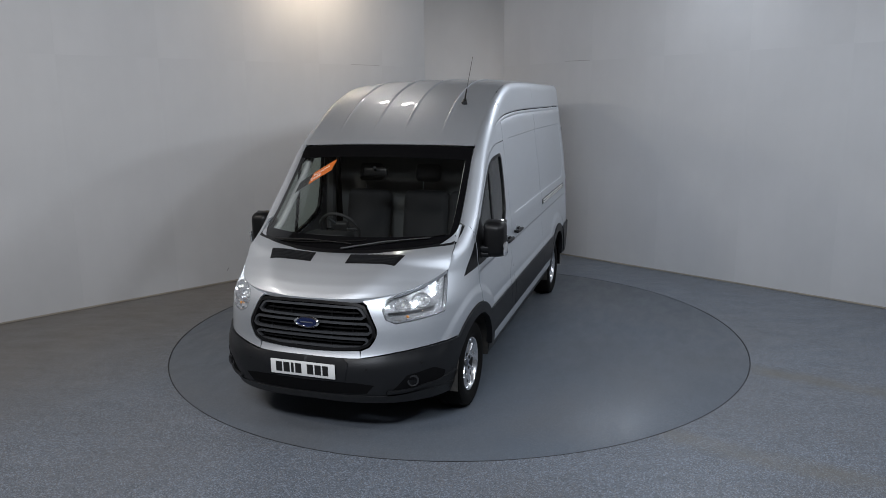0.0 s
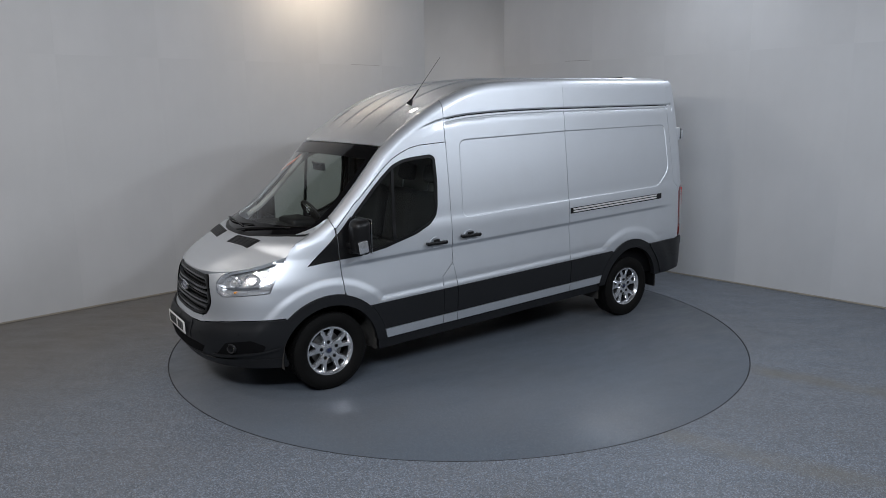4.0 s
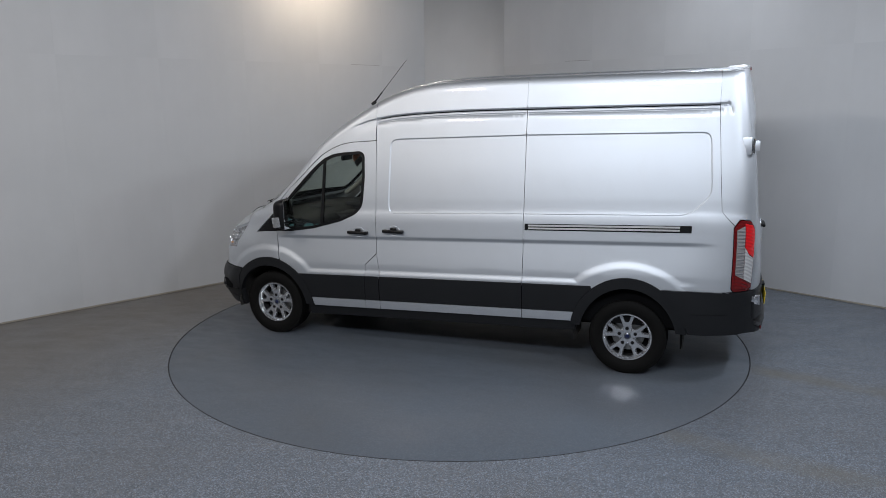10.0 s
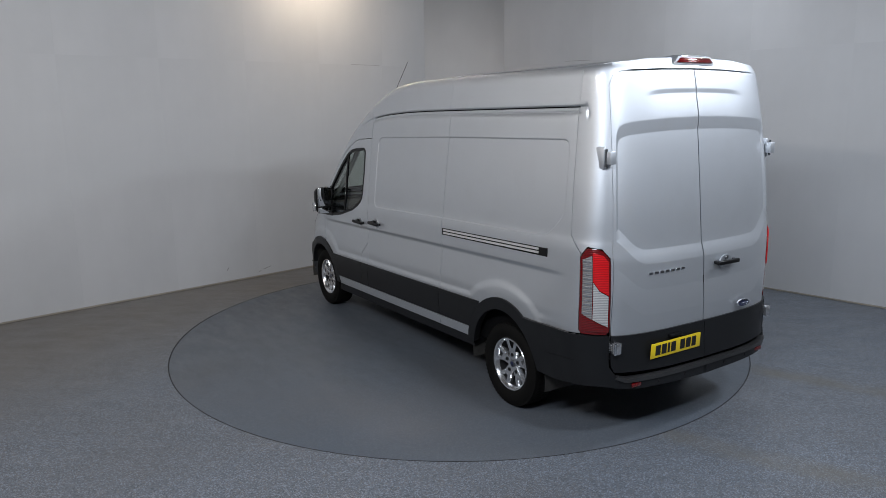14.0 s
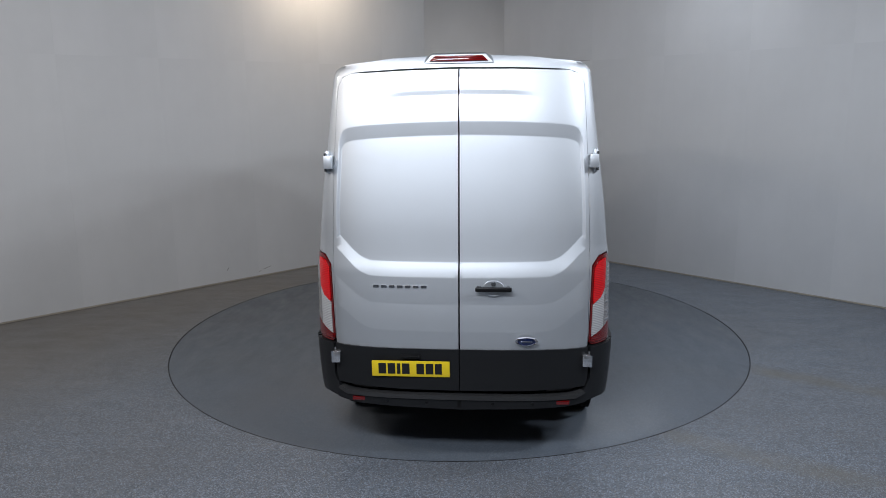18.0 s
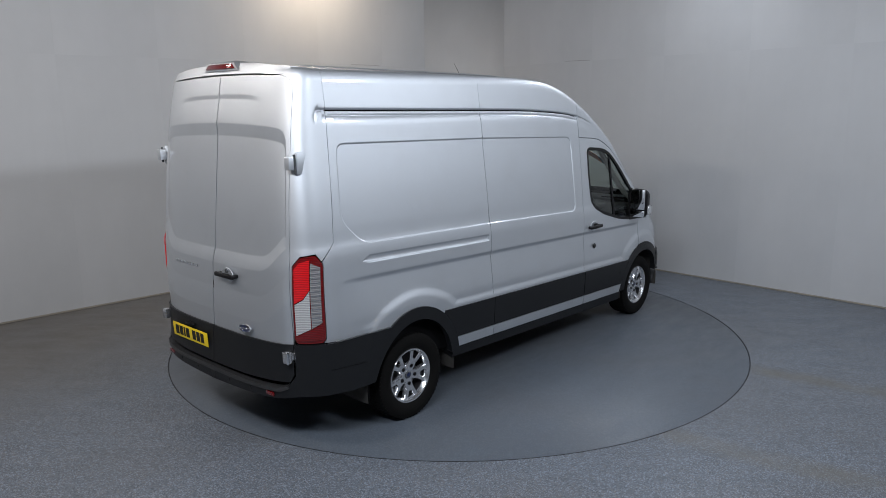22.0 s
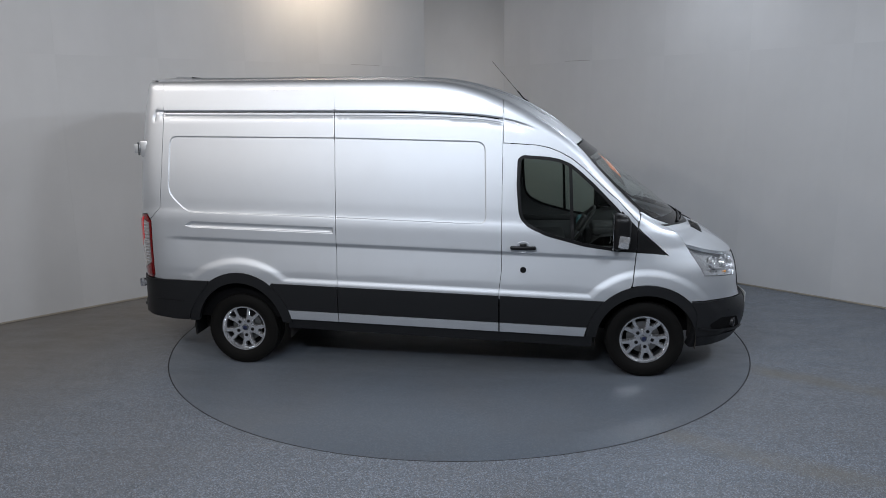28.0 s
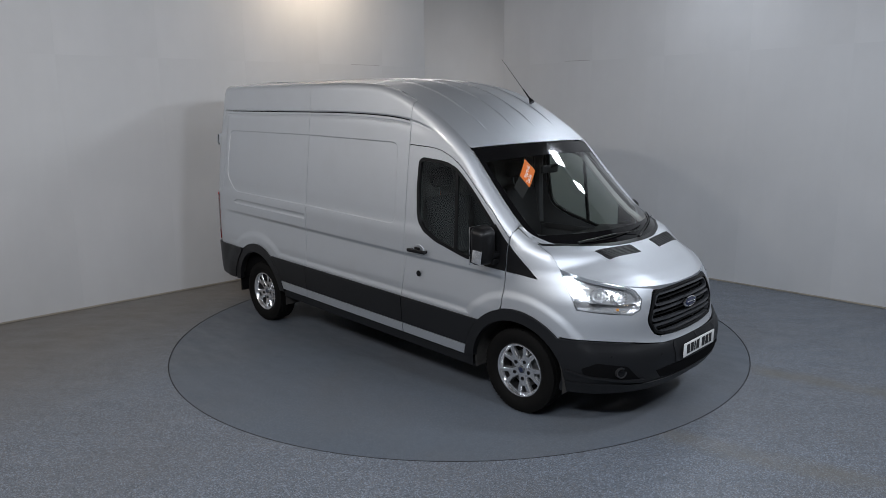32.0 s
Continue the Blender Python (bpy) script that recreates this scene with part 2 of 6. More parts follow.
corner_wall()
bm = box_bm((22, 22, 0.1), (0, 0, ROOM_H + 0.05))
me = bpy.data.meshes.new("ceiling")
bm.to_mesh(me)
bm.free()
me.materials.append(CEIL)
structure("ceiling", "dark painted studio ceiling", me)


# open joints and scuffs on the walls
def wall_mark(wall, start, end, a0, z0, a1, z1, h):
    p, q = Vector((*start, 0)), Vector((*end, 0))
    d = (q - p).normalized()
    inward = Vector((d.y, -d.x, 0))
    turn = Matrix(((d.x, inward.x, 0, 0), (d.y, inward.y, 0, 0), (0, 0, 1, 0), (0, 0, 0, 1)))
    at = p + d * ((a0 + a1) / 2) + inward * 0.0004
    bm = box_bm((math.hypot(a1 - a0, z1 - z0), 0.0012, h), bevel=0.0004, seg=1, turn=pose(0, 0, 0, 0, -math.degrees(math.atan2(z1 - z0, a1 - a0)), 0))
    bmesh.ops.transform(bm, matrix=Matrix.Translation((at.x, at.y, (z0 + z1) / 2)) @ turn, verts=bm.verts)
    part("scuff_mark", bm, SCUFF, bpy.data.objects[wall])


SCUFF = plain("dark_scuff", (0.27, 0.265, 0.26), 0.8, vary=0.3)
for row in ((9.20, 3.076, 9.76, 3.072, 0.0045), (6.93, 0.17, 6.96, 0.215, 0.010), (7.50, 0.10, 7.62, 0.13, 0.010), (7.42, 0.075, 7.46, 0.085, 0.008)):
    wall_mark("wall_left", left_near, left_far, *row)
wall_mark("wall_right", right_far, right_near, 1.26, 3.084, 1.72, 3.078, 0.006)


# studio lamps: a metal housing on a hanger, with the light in its opening
def studio_lamp(name, at, aim, w, h, watts, colour):
    lamp = tagged(new("studio_lamp"), "hanging studio light panel with a dark metal housing", "lamp", "studio lamps")
    m = look(at, aim)
    lamp.matrix_world = m
    shell = box_bm((w + 0.06, h + 0.06, 0.09), (0, 0, 0.052), 0.012)
    part("housing", shell, STEEL, lamp)
    rim = merge_bm(*[box_bm(s, p, 0.004, 1) for s, p in (((w + 0.06, 0.02, 0.05), (0, h / 2 + 0.02, -0.012)), ((w + 0.06, 0.02, 0.05), (0, -h / 2 - 0.02, -0.012)),
                     ((0.02, h + 0.02, 0.05), (w / 2 + 0.02, 0, -0.012)), ((0.02, h + 0.02, 0.05), (-w / 2 - 0.02, 0, -0.012)))])
    part("rim", rim, STEEL, lamp)
    up = (m.inverted().to_3x3() @ Vector((0, 0, 1))) * (ROOM_H - at[2])
    base = Vector((0, 0, 0.09))
    part("hanger", tube_bm([base, base * 0.5 + up], 0.012), STEEL, lamp)
    data = bpy.data.lights.new("panel_light", "AREA")
    data.shape, data.size, data.size_y, data.energy, data.color = "RECTANGLE", w, h, watts, colour
    ob = new("panel_light", data)
    ob.matrix_world = m @ Matrix.Translation((0, 0, -0.004))


for row in LAMPS:
    studio_lamp(*row)


def wall_lamp(at, turn):
    """A small warm strip light on the wall behind the camera."""
    thing = tagged(new("wall_lamp"), "small warm strip light on the painted wall", "lamp", "warm wall lamps")
    thing.matrix_world = Matrix.Translation(at) @ pose(0, 0, 0, 0, 0, turn)
    part("back_plate", box_bm((0.24, 0.03, 0.09), (0, 0.015, 0), 0.006), STEEL, thing)
    part("tube", tube_bm([(-0.10, -0.014, 0), (0.10, -0.014, 0)], 0.013, 12), GLOW, thing, "glowing warm tube")


GLOW, _n, _l, _b = nodes_of("warm_tube")
put(_b, Emission_Color=(1.0, 0.72, 0.42, 1), Emission_Strength=22.0)
for wx, wz in ((4.50, 2.14), (4.76, 2.12), (5.02, 2.11)):
    wall_lamp((wx - 0.03, -11.0 + wx * (back[1] - right_near[1]) / (0 - right_near[0]) + 0.03, wz), 45.9 + 180)


# ---------------------------------------------------------------- van materials
def paint_material():
    """Metallic silver: fine flakes under a clear coat, a little dust."""
    m, n, l, b = nodes_of("silver_paint")
    flake = noise_node(n, l, 900, 1, 0.5)
    dust = noise_node(n, l, 4, 5, 0.6)
    col = ramp(n, l, flake, [(0.3, (0.595, 0.622, 0.655)), (0.7, (0.70, 0.73, 0.765))])
    l.new(mix(n, l, ramp(n, l, dust, [(0.5, (0, 0, 0)), (0.85, (0.12, 0.12, 0.12))]), col, (0.42, 0.41, 0.40)), b.inputs["Base Color"])
    put(b, Metallic=0.90, Roughness=0.52, Coat_Weight=0.7, Coat_Roughness=0.05, Coat_IOR=1.5)
    return m


def glass_material(name, tint, gloss=0.0):
    """Thin glass: clear straight through, gloss by angle."""
    m = bpy.data.materials.new(name)
    m.use_nodes = True
    n, l = m.node_tree.nodes, m.node_tree.links
    n.clear()
    out, sh = n.new("ShaderNodeOutputMaterial"), n.new("ShaderNodeMixShader")
    tr, gl, face = n.new("ShaderNodeBsdfTransparent"), n.new("ShaderNodeBsdfGlossy"), n.new("ShaderNodeLayerWeight")
    power, scale_up = n.new("ShaderNodeMath"), n.new("ShaderNodeMath")
    face.inputs["Blend"].default_value = 0.5
    power.operation, power.inputs[1].default_value = "POWER", 5.0
    scale_up.operation, scale_up.inputs[1].default_value, scale_up.inputs[2].default_value = "MULTIPLY_ADD", 0.92, 0.06
    l.new(face.outputs["Facing"], power.inputs[0])
    l.new(power.outputs[0], scale_up.inputs[0])
    tr.inputs[0].default_value = (*tint, 1)
    gl.inputs["Roughness"].default_value = gloss
    gl.inputs["Color"].default_value = (1, 1, 1, 1)
    l.new(scale_up.outputs[0], sh.inputs[0])
    l.new(tr.outputs[0], sh.inputs[1])
    l.new(gl.outputs[0], sh.inputs[2])
    l.new(sh.outputs[0], out.inputs[0])
    return m


def lens_material(name, colour, glow=0.0):
    m, n, l, b = nodes_of(name)
    co = n.new("ShaderNodeTexCoord")
    wv = n.new("ShaderNodeTexWave")
    wv.bands_direction = "Z"
    wv.inputs["Scale"].default_value, wv.inputs["Distortion"].default_value = 26.0, 0.4
    l.new(co.outputs["Object"], wv.inputs["Vector"])
    l.new(mix(n, l, wv.outputs["Fac"], tuple(c * 0.55 for c in colour), colour), b.inputs["Base Color"])
    put(b, Roughness=0.12, Coat_Weight=1.0, Coat_Roughness=0.02, Metallic=0.2 if min(colour) > 0.3 else 0.0)
    bump(n, l, b, wv.outputs["Fac"], 0.35, 0.004)
    if glow:
        put(b, Emission_Color=(*colour, 1), Emission_Strength=glow)
    return m


PAINT = paint_material()
CLAD = plain("dark_grey_moulding", (0.0102, 0.0107, 0.0120), 0.42, 0, 0.25, 260, Specular_IOR_Level=0.32)
STEP = plain("step_highlight_plastic", (0.030, 0.030, 0.031), 0.34, 0, 0.4, 180, 0.3)
BLACK = plain("black_plastic", (0.005, 0.005, 0.0055), 0.4, 0, 0.15, 260, Specular_IOR_Level=0.28)
RUBBER = plain("tyre_rubber", (0.0052, 0.005, 0.0047), 0.75, 0, 0.3, 120, 0.25, Specular_IOR_Level=0.12)
UNDER = plain("underseal", (0.004, 0.004, 0.0045), 0.95, Specular_IOR_Level=0.1)
LINER = plain("dusty_liner", (0.040, 0.037, 0.033), 0.85, 0, 0.5, 20, 0.45)
ALLOY = plain("alloy_silver", (0.73, 0.74, 0.76), 0.22, 0.90, vary=0.05)
CHROME = plain("chrome", (0.82, 0.83, 0.85), 0.07, 1.0, vary=0.03)
SATIN = plain("satin_grey_metal", (0.20, 0.21, 0.22), 0.25, 0.8)
BAR = plain("grille_grey", (0.085, 0.088, 0.094), 0.28, 0.5)
DISCM = plain("dark_metal", (0.05, 0.05, 0.052), 0.45, 0.6)
ROTOR = plain("brake_disc_steel", (0.28, 0.28, 0.275), 0.35, 0.9, vary=0.2)
TRACKM = plain("track_metal", (0.85, 0.84, 0.82), 0.32, 0.6)
TRIM = plain("grey_cab_trim", (0.04, 0.041, 0.043), 0.75, 0, 0.2, 160)
HEADLINE = plain("headlining_cloth", (0.42, 0.42, 0.40), 0.9, 0, 0.2, 300)
CLOTH = plain("seat_cloth", (0.009, 0.0095, 0.011), 0.9, 0, 0.4, 350, 0.3)
DASH = plain("dashboard_plastic", (0.018, 0.018, 0.019), 0.6, 0, 0.3, 220)
WHITE = plain("plate_white", (0.80, 0.80, 0.78), 0.35, vary=0.03)
YELLOW = plain("plate_yellow", (0.82, 0.60, 0.02), 0.35, vary=0.04)
INK = plain("plate_ink", (0.01, 0.01, 0.01), 0.5)
BLUE = plain("badge_blue", (0.006, 0.014, 0.065), 0.25, 0.2, Coat_Weight=1.0)
ORANGE = plain("sticker_orange", (0.85, 0.20, 0.03), 0.5, vary=0.05)
AMBER = plain("amber_bulb", (0.75, 0.30, 0.05), 0.2)
TEAL = plain("teal_cloth", (0.10, 0.22, 0.24), 0.85)
GLASS = glass_material("cab_glass", (0.62, 0.69, 0.64))
SCREEN = glass_material("windscreen_glass", (0.76, 0.80, 0.78))
LENS = glass_material("clear_lens", (0.93, 0.94, 0.95), 0.02)
FRIT = plain("black_glass_band", (0.004, 0.004, 0.0045), 0.08, Specular_IOR_Level=0.3)
RED = lens_material("red_lens", (0.17, 0.003, 0.004))
# brighter red with a slight glow, painting reflected light into an unlit lens
REDSHEEN = lens_material("red_lens_sheen", (0.66, 0.010, 0.014), 0.10)
SIDELENS = lens_material("smoky_clear_lens", (0.36, 0.35, 0.35))
CLEARREAR = lens_material("clear_ribbed_lens", (0.66, 0.66, 0.66))
LAMPBOWL = plain("lamp_silvering", (0.84, 0.85, 0.86), 0.17, 0.74, 1.0, 34.0, vary=0.05)
CLEARIND = plain("clear_indicator", (0.62, 0.63, 0.64), 0.12, 0.75, 1.0, 45.0, vary=0.3)
BULK = plain("bulkhead_grey", (0.085, 0.085, 0.083), 0.85, vary=0.05)
MIRROR = plain("mirror_glass", (0.9, 0.9, 0.9), 0.01, 1.0, vary=0.01)
BOWL = plain("bright_reflector", (0.86, 0.87, 0.88), 0.12, 0.80, 0.35, 60.0, vary=0.05)


# ---------------------------------------------------------------- van body surface
from mathutils.geometry import delaunay_2d_cdt


def curve(*pts):
    """A smooth line through (x, y) points, for arrays."""
    xs, ys = np.array([p[0] for p in pts], float), np.array([p[1] for p in pts], float)
    d = np.diff(ys) / np.diff(xs)
    m = np.zeros(len(xs))
    m[0], m[-1] = d[0], d[-1]
    for i in range(1, len(xs) - 1):
        if d[i - 1] * d[i] > 0:
            w1, w2 = 2 * (xs[i + 1] - xs[i]) + xs[i] - xs[i - 1], xs[i + 1] - xs[i] + 2 * (xs[i] - xs[i - 1])
            m[i] = (w1 + w2) / (w1 / d[i - 1] + w2 / d[i])

    def at(v):
        v = np.clip(np.asarray(v, float), xs[0], xs[-1])
        i = np.clip(np.searchsorted(xs, v) - 1, 0, len(xs) - 2)
        h = xs[i + 1] - xs[i]
        t = (v - xs[i]) / h
        return ys[i] * (1 + 2 * t) * (1 - t) ** 2 + ys[i + 1] * t * t * (3 - 2 * t) + h * t * (1 - t) * (m[i] * (1 - t) - m[i + 1] * t)
    return at


def smooth(a, b, v):
    t = np.clip((np.asarray(v, float) - a) / (b - a), 0, 1)
    return t * t * (3 - 2 * t)


# half width over height, nose and tail over height, and how square the plan's corners are
WIDTH = curve((0.20, 0.95), (0.28, 0.965), (0.36, 0.985), (0.45, 1.0), (0.6, 1.012), (0.75, 1.018), (0.85, 1.018), (0.95, 1.014), (1.03, 1.0095), (1.125, 1.005),
              (1.225, 1.001), (1.33, 0.997), (1.39, 0.990), (1.42, 0.984), (1.55, 0.972), (1.8, 0.946), (2.0, 0.922), (2.2, 0.898), (2.4, 0.874), (2.6, 0.85), (2.8, 0.83))
NOSE = curve((0.2, 2.74), (0.33, 2.80), (0.42, 2.855), (0.55, 2.870), (0.625, 2.852), (0.655, 2.828), (0.69, 2.813), (0.74, 2.802), (0.85, 2.79), (0.95, 2.77), (1.05, 2.742), (1.12, 2.71), (1.2, 2.68), (1.31, 2.60), (1.6, 2.45))
TAIL = curve((0.3, 2.985), (0.5, 2.98), (0.75, 2.962), (0.98, 2.958), (1.02, 2.958), (1.34, 2.945), (1.45, 2.93), (1.7, 2.905), (2.0, 2.872), (2.3, 2.835), (2.5, 2.80), (2.62, 2.775), (2.70, 2.752), (2.76, 2.72))
SQUARE = curve((0.2, 2.8), (0.7, 3.0), (0.95, 3.0), (1.1, 2.6), (1.2, 2.35), (1.4, 2.3), (1.7, 2.3))
X_F, X_R = 1.6, -2.45
N_R = curve((0.2, 3.5), (0.8, 3.6), (1.4, 4.5), (2.0, 5.5), (2.8, 5.6))
# the edge where the side rolls over into roof, windscreen and bonnet: height and half width over x
EDGE_Z = curve((-3.0, 2.675), (-1.5, 2.668), (-0.4, 2.655), (0.0, 2.635), (0.17, 2.612), (0.36, 2.565), (0.62, 2.465), (0.9, 2.315), (1.24, 2.075), (1.45, 1.845), (1.65, 1.635), (1.81, 1.485), (1.98, 1.375), (2.104, 1.315), (2.2, 1.25), (2.9, 1.2))
EDGE_Y = curve((-3.0, 0.798), (0.2, 0.798), (0.62, 0.800), (1.24, 0.814), (1.65, 0.845), (1.98, 0.868), (2.104, 0.885), (2.2, 0.92), (2.9, 0.92))
EDGE_H = curve((-3.0, 0.075), (0.2, 0.08), (0.8, 0.10), (1.3, 0.10), (1.8, 0.10), (2.1, 0.07), (2.9, 0.05))


def arc_table(a, n):
    th = np.linspace(0, math.pi / 2, 2001)
    q = (np.sin(th) ** n + np.cos(th) ** n) ** (1 / n)
    x, y = a * np.sin(th) / q, np.cos(th) / q
    s = np.concatenate([[0], np.cumsum(np.hypot(np.diff(x), np.diff(y)))])
    return th, s


TH_F, AR_F = arc_table(1.2, 2.8)
TH_R, AR_R = arc_table(0.5, 4.4)
U_NOSE, U_TAIL = X_F + AR_F[-1], X_R - AR_R[-1]


def rake(x, z):
    k = 0.034 - 0.022 * smooth(1.5, 2.3, z)
    return z + k * np.clip(x, -2.6, 2.0)


def base(u, z):
    u, z = np.asarray(u, float), np.asarray(z, float)
    side = np.clip(u, X_R, X_F)
    w = WIDTH(rake(side, z))
    th = np.interp(u, X_F + AR_F, TH_F)
    n = SQUARE(z)
    q = (np.sin(th) ** n + np.cos(th) ** n) ** (1 / n)
    x = side + np.where(u > X_F, (NOSE(z) - X_F) * np.sin(th) / q, 0)
    y = np.where(u > X_F, w * np.cos(th) / q, w)
    th = np.interp(-u, -X_R + AR_R, TH_R)
    n = N_R(z)
    q = (np.sin(th) ** n + np.cos(th) ** n) ** (1 / n)
    x = np.where(u < X_R, X_R - (TAIL(z) + X_R) * np.sin(th) / q, x)
    y = np.where(u < X_R, w * np.cos(th) / q, y)
    # roll over at the top edge
    dz = np.clip((EDGE_Z(x) - z) / EDGE_H(x), 0, 1)
    drop = 1 - np.sqrt(np.clip(1 - (1 - dz) ** 2, 0, 1))
    lim = EDGE_Y(x) * np.where(u < X_R, np.cos(th) / q, 1)
    y = y - np.maximum(y - lim, 0) * drop * np.where(u > 2.35, 0, 1)
    return np.stack([x, y, z], -1)


def turn_of(t, n, across):
    """Angle on the rounded plan corner at which a share t of its length (or, across, of its width) is reached."""
    t = min(1 - 1e-9, max(1e-9, t))
    r = (1 - t ** n) ** (1 / n)
    return math.atan2(r, t) if across else math.atan2(t, r)


def u_side(x, z):
    if x > X_F:
        t = min(1, (x - X_F) / (float(NOSE(z)) - X_F))
        return float(np.interp(turn_of(t, float(SQUARE(z)), False), TH_F, X_F + AR_F))
    if x < X_R:
        t = min(1, (X_R - x) / (float(TAIL(z)) + X_R))
        return -float(np.interp(turn_of(t, float(N_R(z)), False), TH_R, -X_R + AR_R))
    return x


def u_front(y, z):
    t = min(1, y / float(WIDTH(rake(X_F, z))))
    return float(np.interp(turn_of(t, float(SQUARE(z)), True), TH_F, X_F + AR_F))


def u_rear(y, z):
    t = min(1, y / float(WIDTH(rake(X_R, z))))
    return -float(np.interp(turn_of(t, float(N_R(z)), True), TH_R, -X_R + AR_R))


def sd(*pts):
    return [(u_side(x, z), z) for x, z in pts]


def fr(*pts):
    return [(u_front(y, z), z) for y, z in pts]


def rr(*pts):
    return [(u_rear(y, z), z) for y, z in pts]


def inside(poly, p):
    p = np.asarray(p, float)
    hit = np.zeros(len(p), bool)
    n = len(poly)
    for i in range(n):
        (x0, y0), (x1, y1) = poly[i], poly[(i + 1) % n]
        if y0 == y1:
            continue
        c = (y0 > p[:, 1]) != (y1 > p[:, 1])
        hit ^= c & (p[:, 0] < (x1 - x0) * (p[:, 1] - y0) / (y1 - y0) + x0)
    return hit


def distance(poly, p):
    p = np.asarray(p, float)
    best = np.full(len(p), 1e9)
    n = len(poly)
    for i in range(n):
        a, b = np.array(poly[i]), np.array(poly[(i + 1) % n])
        d = b - a
        t = np.clip(((p - a) @ d) / max(1e-12, d @ d), 0, 1)
        best = np.minimum(best, np.hypot(*(p - a - t[:, None] * d).T))
    return best


def rounded(poly, r, seg=5):
    """The polygon with its corners rounded."""
    out = []
    n = len(poly)
    for i in range(n):
        p, a, b = Vector(poly[i]), Vector(poly[i - 1]), Vector(poly[(i + 1) % n])
        ra = min(r, (a - p).length * 0.45, (b - p).length * 0.45)
        p0, p1 = p + (a - p).normalized() * ra, p + (b - p).normalized() * ra
        for k in range(seg + 1):
            t = k / seg
            q = p0 * (1 - t) ** 2 + p * 2 * t * (1 - t) + p1 * t * t
            out.append((q.x, q.y))
    return out


def dense(poly, step, closed=True):
    out = []
    n = len(poly)
    for i in range(n if closed else n - 1):
        a, b = np.array(poly[i], float), np.array(poly[(i + 1) % n], float)
        k = max(1, int(math.ceil(np.hypot(*(b - a)) / step)))
        out += [tuple(a + (b - a) * j / k) for j in range(k)]
    if not closed:
        out.append(tuple(poly[-1]))
    return out


def shrink(poly, by):
    """The polygon moved inwards by a small amount."""
    n = len(poly)
    area = sum(poly[i][0] * poly[(i + 1) % n][1] - poly[(i + 1) % n][0] * poly[i][1] for i in range(n))
    sg = 1 if area > 0 else -1
    out = []
    for i in range(n):
        a, p, b = Vector(poly[i - 1]), Vector(poly[i]), Vector(poly[(i + 1) % n])
        d1, d2 = (p - a).normalized(), (b - p).normalized()
        nn = Vector((-d1.y - d2.y, d1.x + d2.x)) * sg
        if nn.length < 1e-6:
            nn = Vector((-d1.y, d1.x)) * sg
        nn.normalize()
        c = max(0.5, nn.dot(Vector((-d1.y, d1.x)) * sg))
        q = p + nn * (by / c)
        out.append((q.x, q.y))
    return out


# pressings: (outline, depth, width of the slope)
PANEL_SIDE = rounded([(0.465, 1.378), (0.452, 2.108), (-0.91, 2.152), (-2.50, 2.178), (-2.53, 1.66), (-2.34, 1.475), (-0.91, 1.432)], 0.085)
RECESSES = [(PANEL_SIDE, 0.006, 0.009)]
CROWN_FOLD = curve((0.0, 2.518), (0.3, 2.512), (0.45, 2.500), (0.60, 2.470))
# heights, over the distance from the middle, of the rear doors' folds
FOLD_LOW = curve((0.0, 1.415), (0.58, 1.425), (0.64, 1.445), (0.80, 1.585), (0.84, 1.62))
FOLD_TOP = curve((0.0, 2.318), (0.25, 2.314), (0.50, 2.304), (0.68, 2.290), (0.735, 2.278), (0.768, 2.252), (0.782, 2.21), (0.80, 2.12))
FOLD_SHELF = curve((0.0, 0.955), (0.57, 0.965), (0.63, 0.985), (0.80, 1.115), (0.86, 1.16))
HALF_PANEL = curve((1.4, 0.815), (1.6, 0.815), (2.235, 0.787), (2.4, 0.78))


def rear_folds(y, z):
    """The rear doors' pressing: a sunk panel over a shelf that steps out towards the foot."""
    sunk = np.clip(1 + (z - FOLD_LOW(y)) / 0.10, 0, 1)
    sunk = np.minimum(sunk, np.clip((FOLD_TOP(y) - z) / 0.085, 0, 1))
    sunk = np.minimum(sunk, np.clip((HALF_PANEL(z) - y) / 0.014, 0, 1))
    shelf = np.clip((FOLD_SHELF(y) + 0.18 - z) / 0.18, 0, 1) * (1 - smooth(0.80, 0.865, y))
    step = CROWN_FOLD(y) - z
    crown = np.clip(step / 0.03, 0, 1) * np.clip(1 - (step - 0.03) / 0.16, 0, 1) * (1 - smooth(0.36, 0.55, y))
    return 0.012 * shelf - 0.016 * sunk - 0.006 * crown


GROOVE = rounded([(-0.935, 1.288), (-0.935, 1.345), (-2.30, 1.392), (-2.37, 1.352), (-2.30, 1.334)], 0.012, 3)
WHEELS = [(1.871, 0.335), (-1.872, 0.340)]
GUTTER = curve((-3.0, 2.405), (-2.5, 2.398), (-0.9, 2.378), (-0.4, 2.370), (0.32, 2.335), (0.61, 2.295), (0.87, 2.215), (1.0, 2.15))


HOOK = [(-2.61, 2.402), (-2.655, 2.400), (-2.678, 2.390), (-2.690, 2.368), (-2.693, 2.30)]


def line_distance(line, p):
    best = np.full(len(p), 1e9)
    for a, b in zip(np.array(line[:-1]), np.array(line[1:])):
        t = np.clip(((p - a) @ (b - a)) / ((b - a) @ (b - a)), 0, 1)
        best = np.minimum(best, np.hypot(*(p - a - t[:, None] * (b - a)).T))
    return best


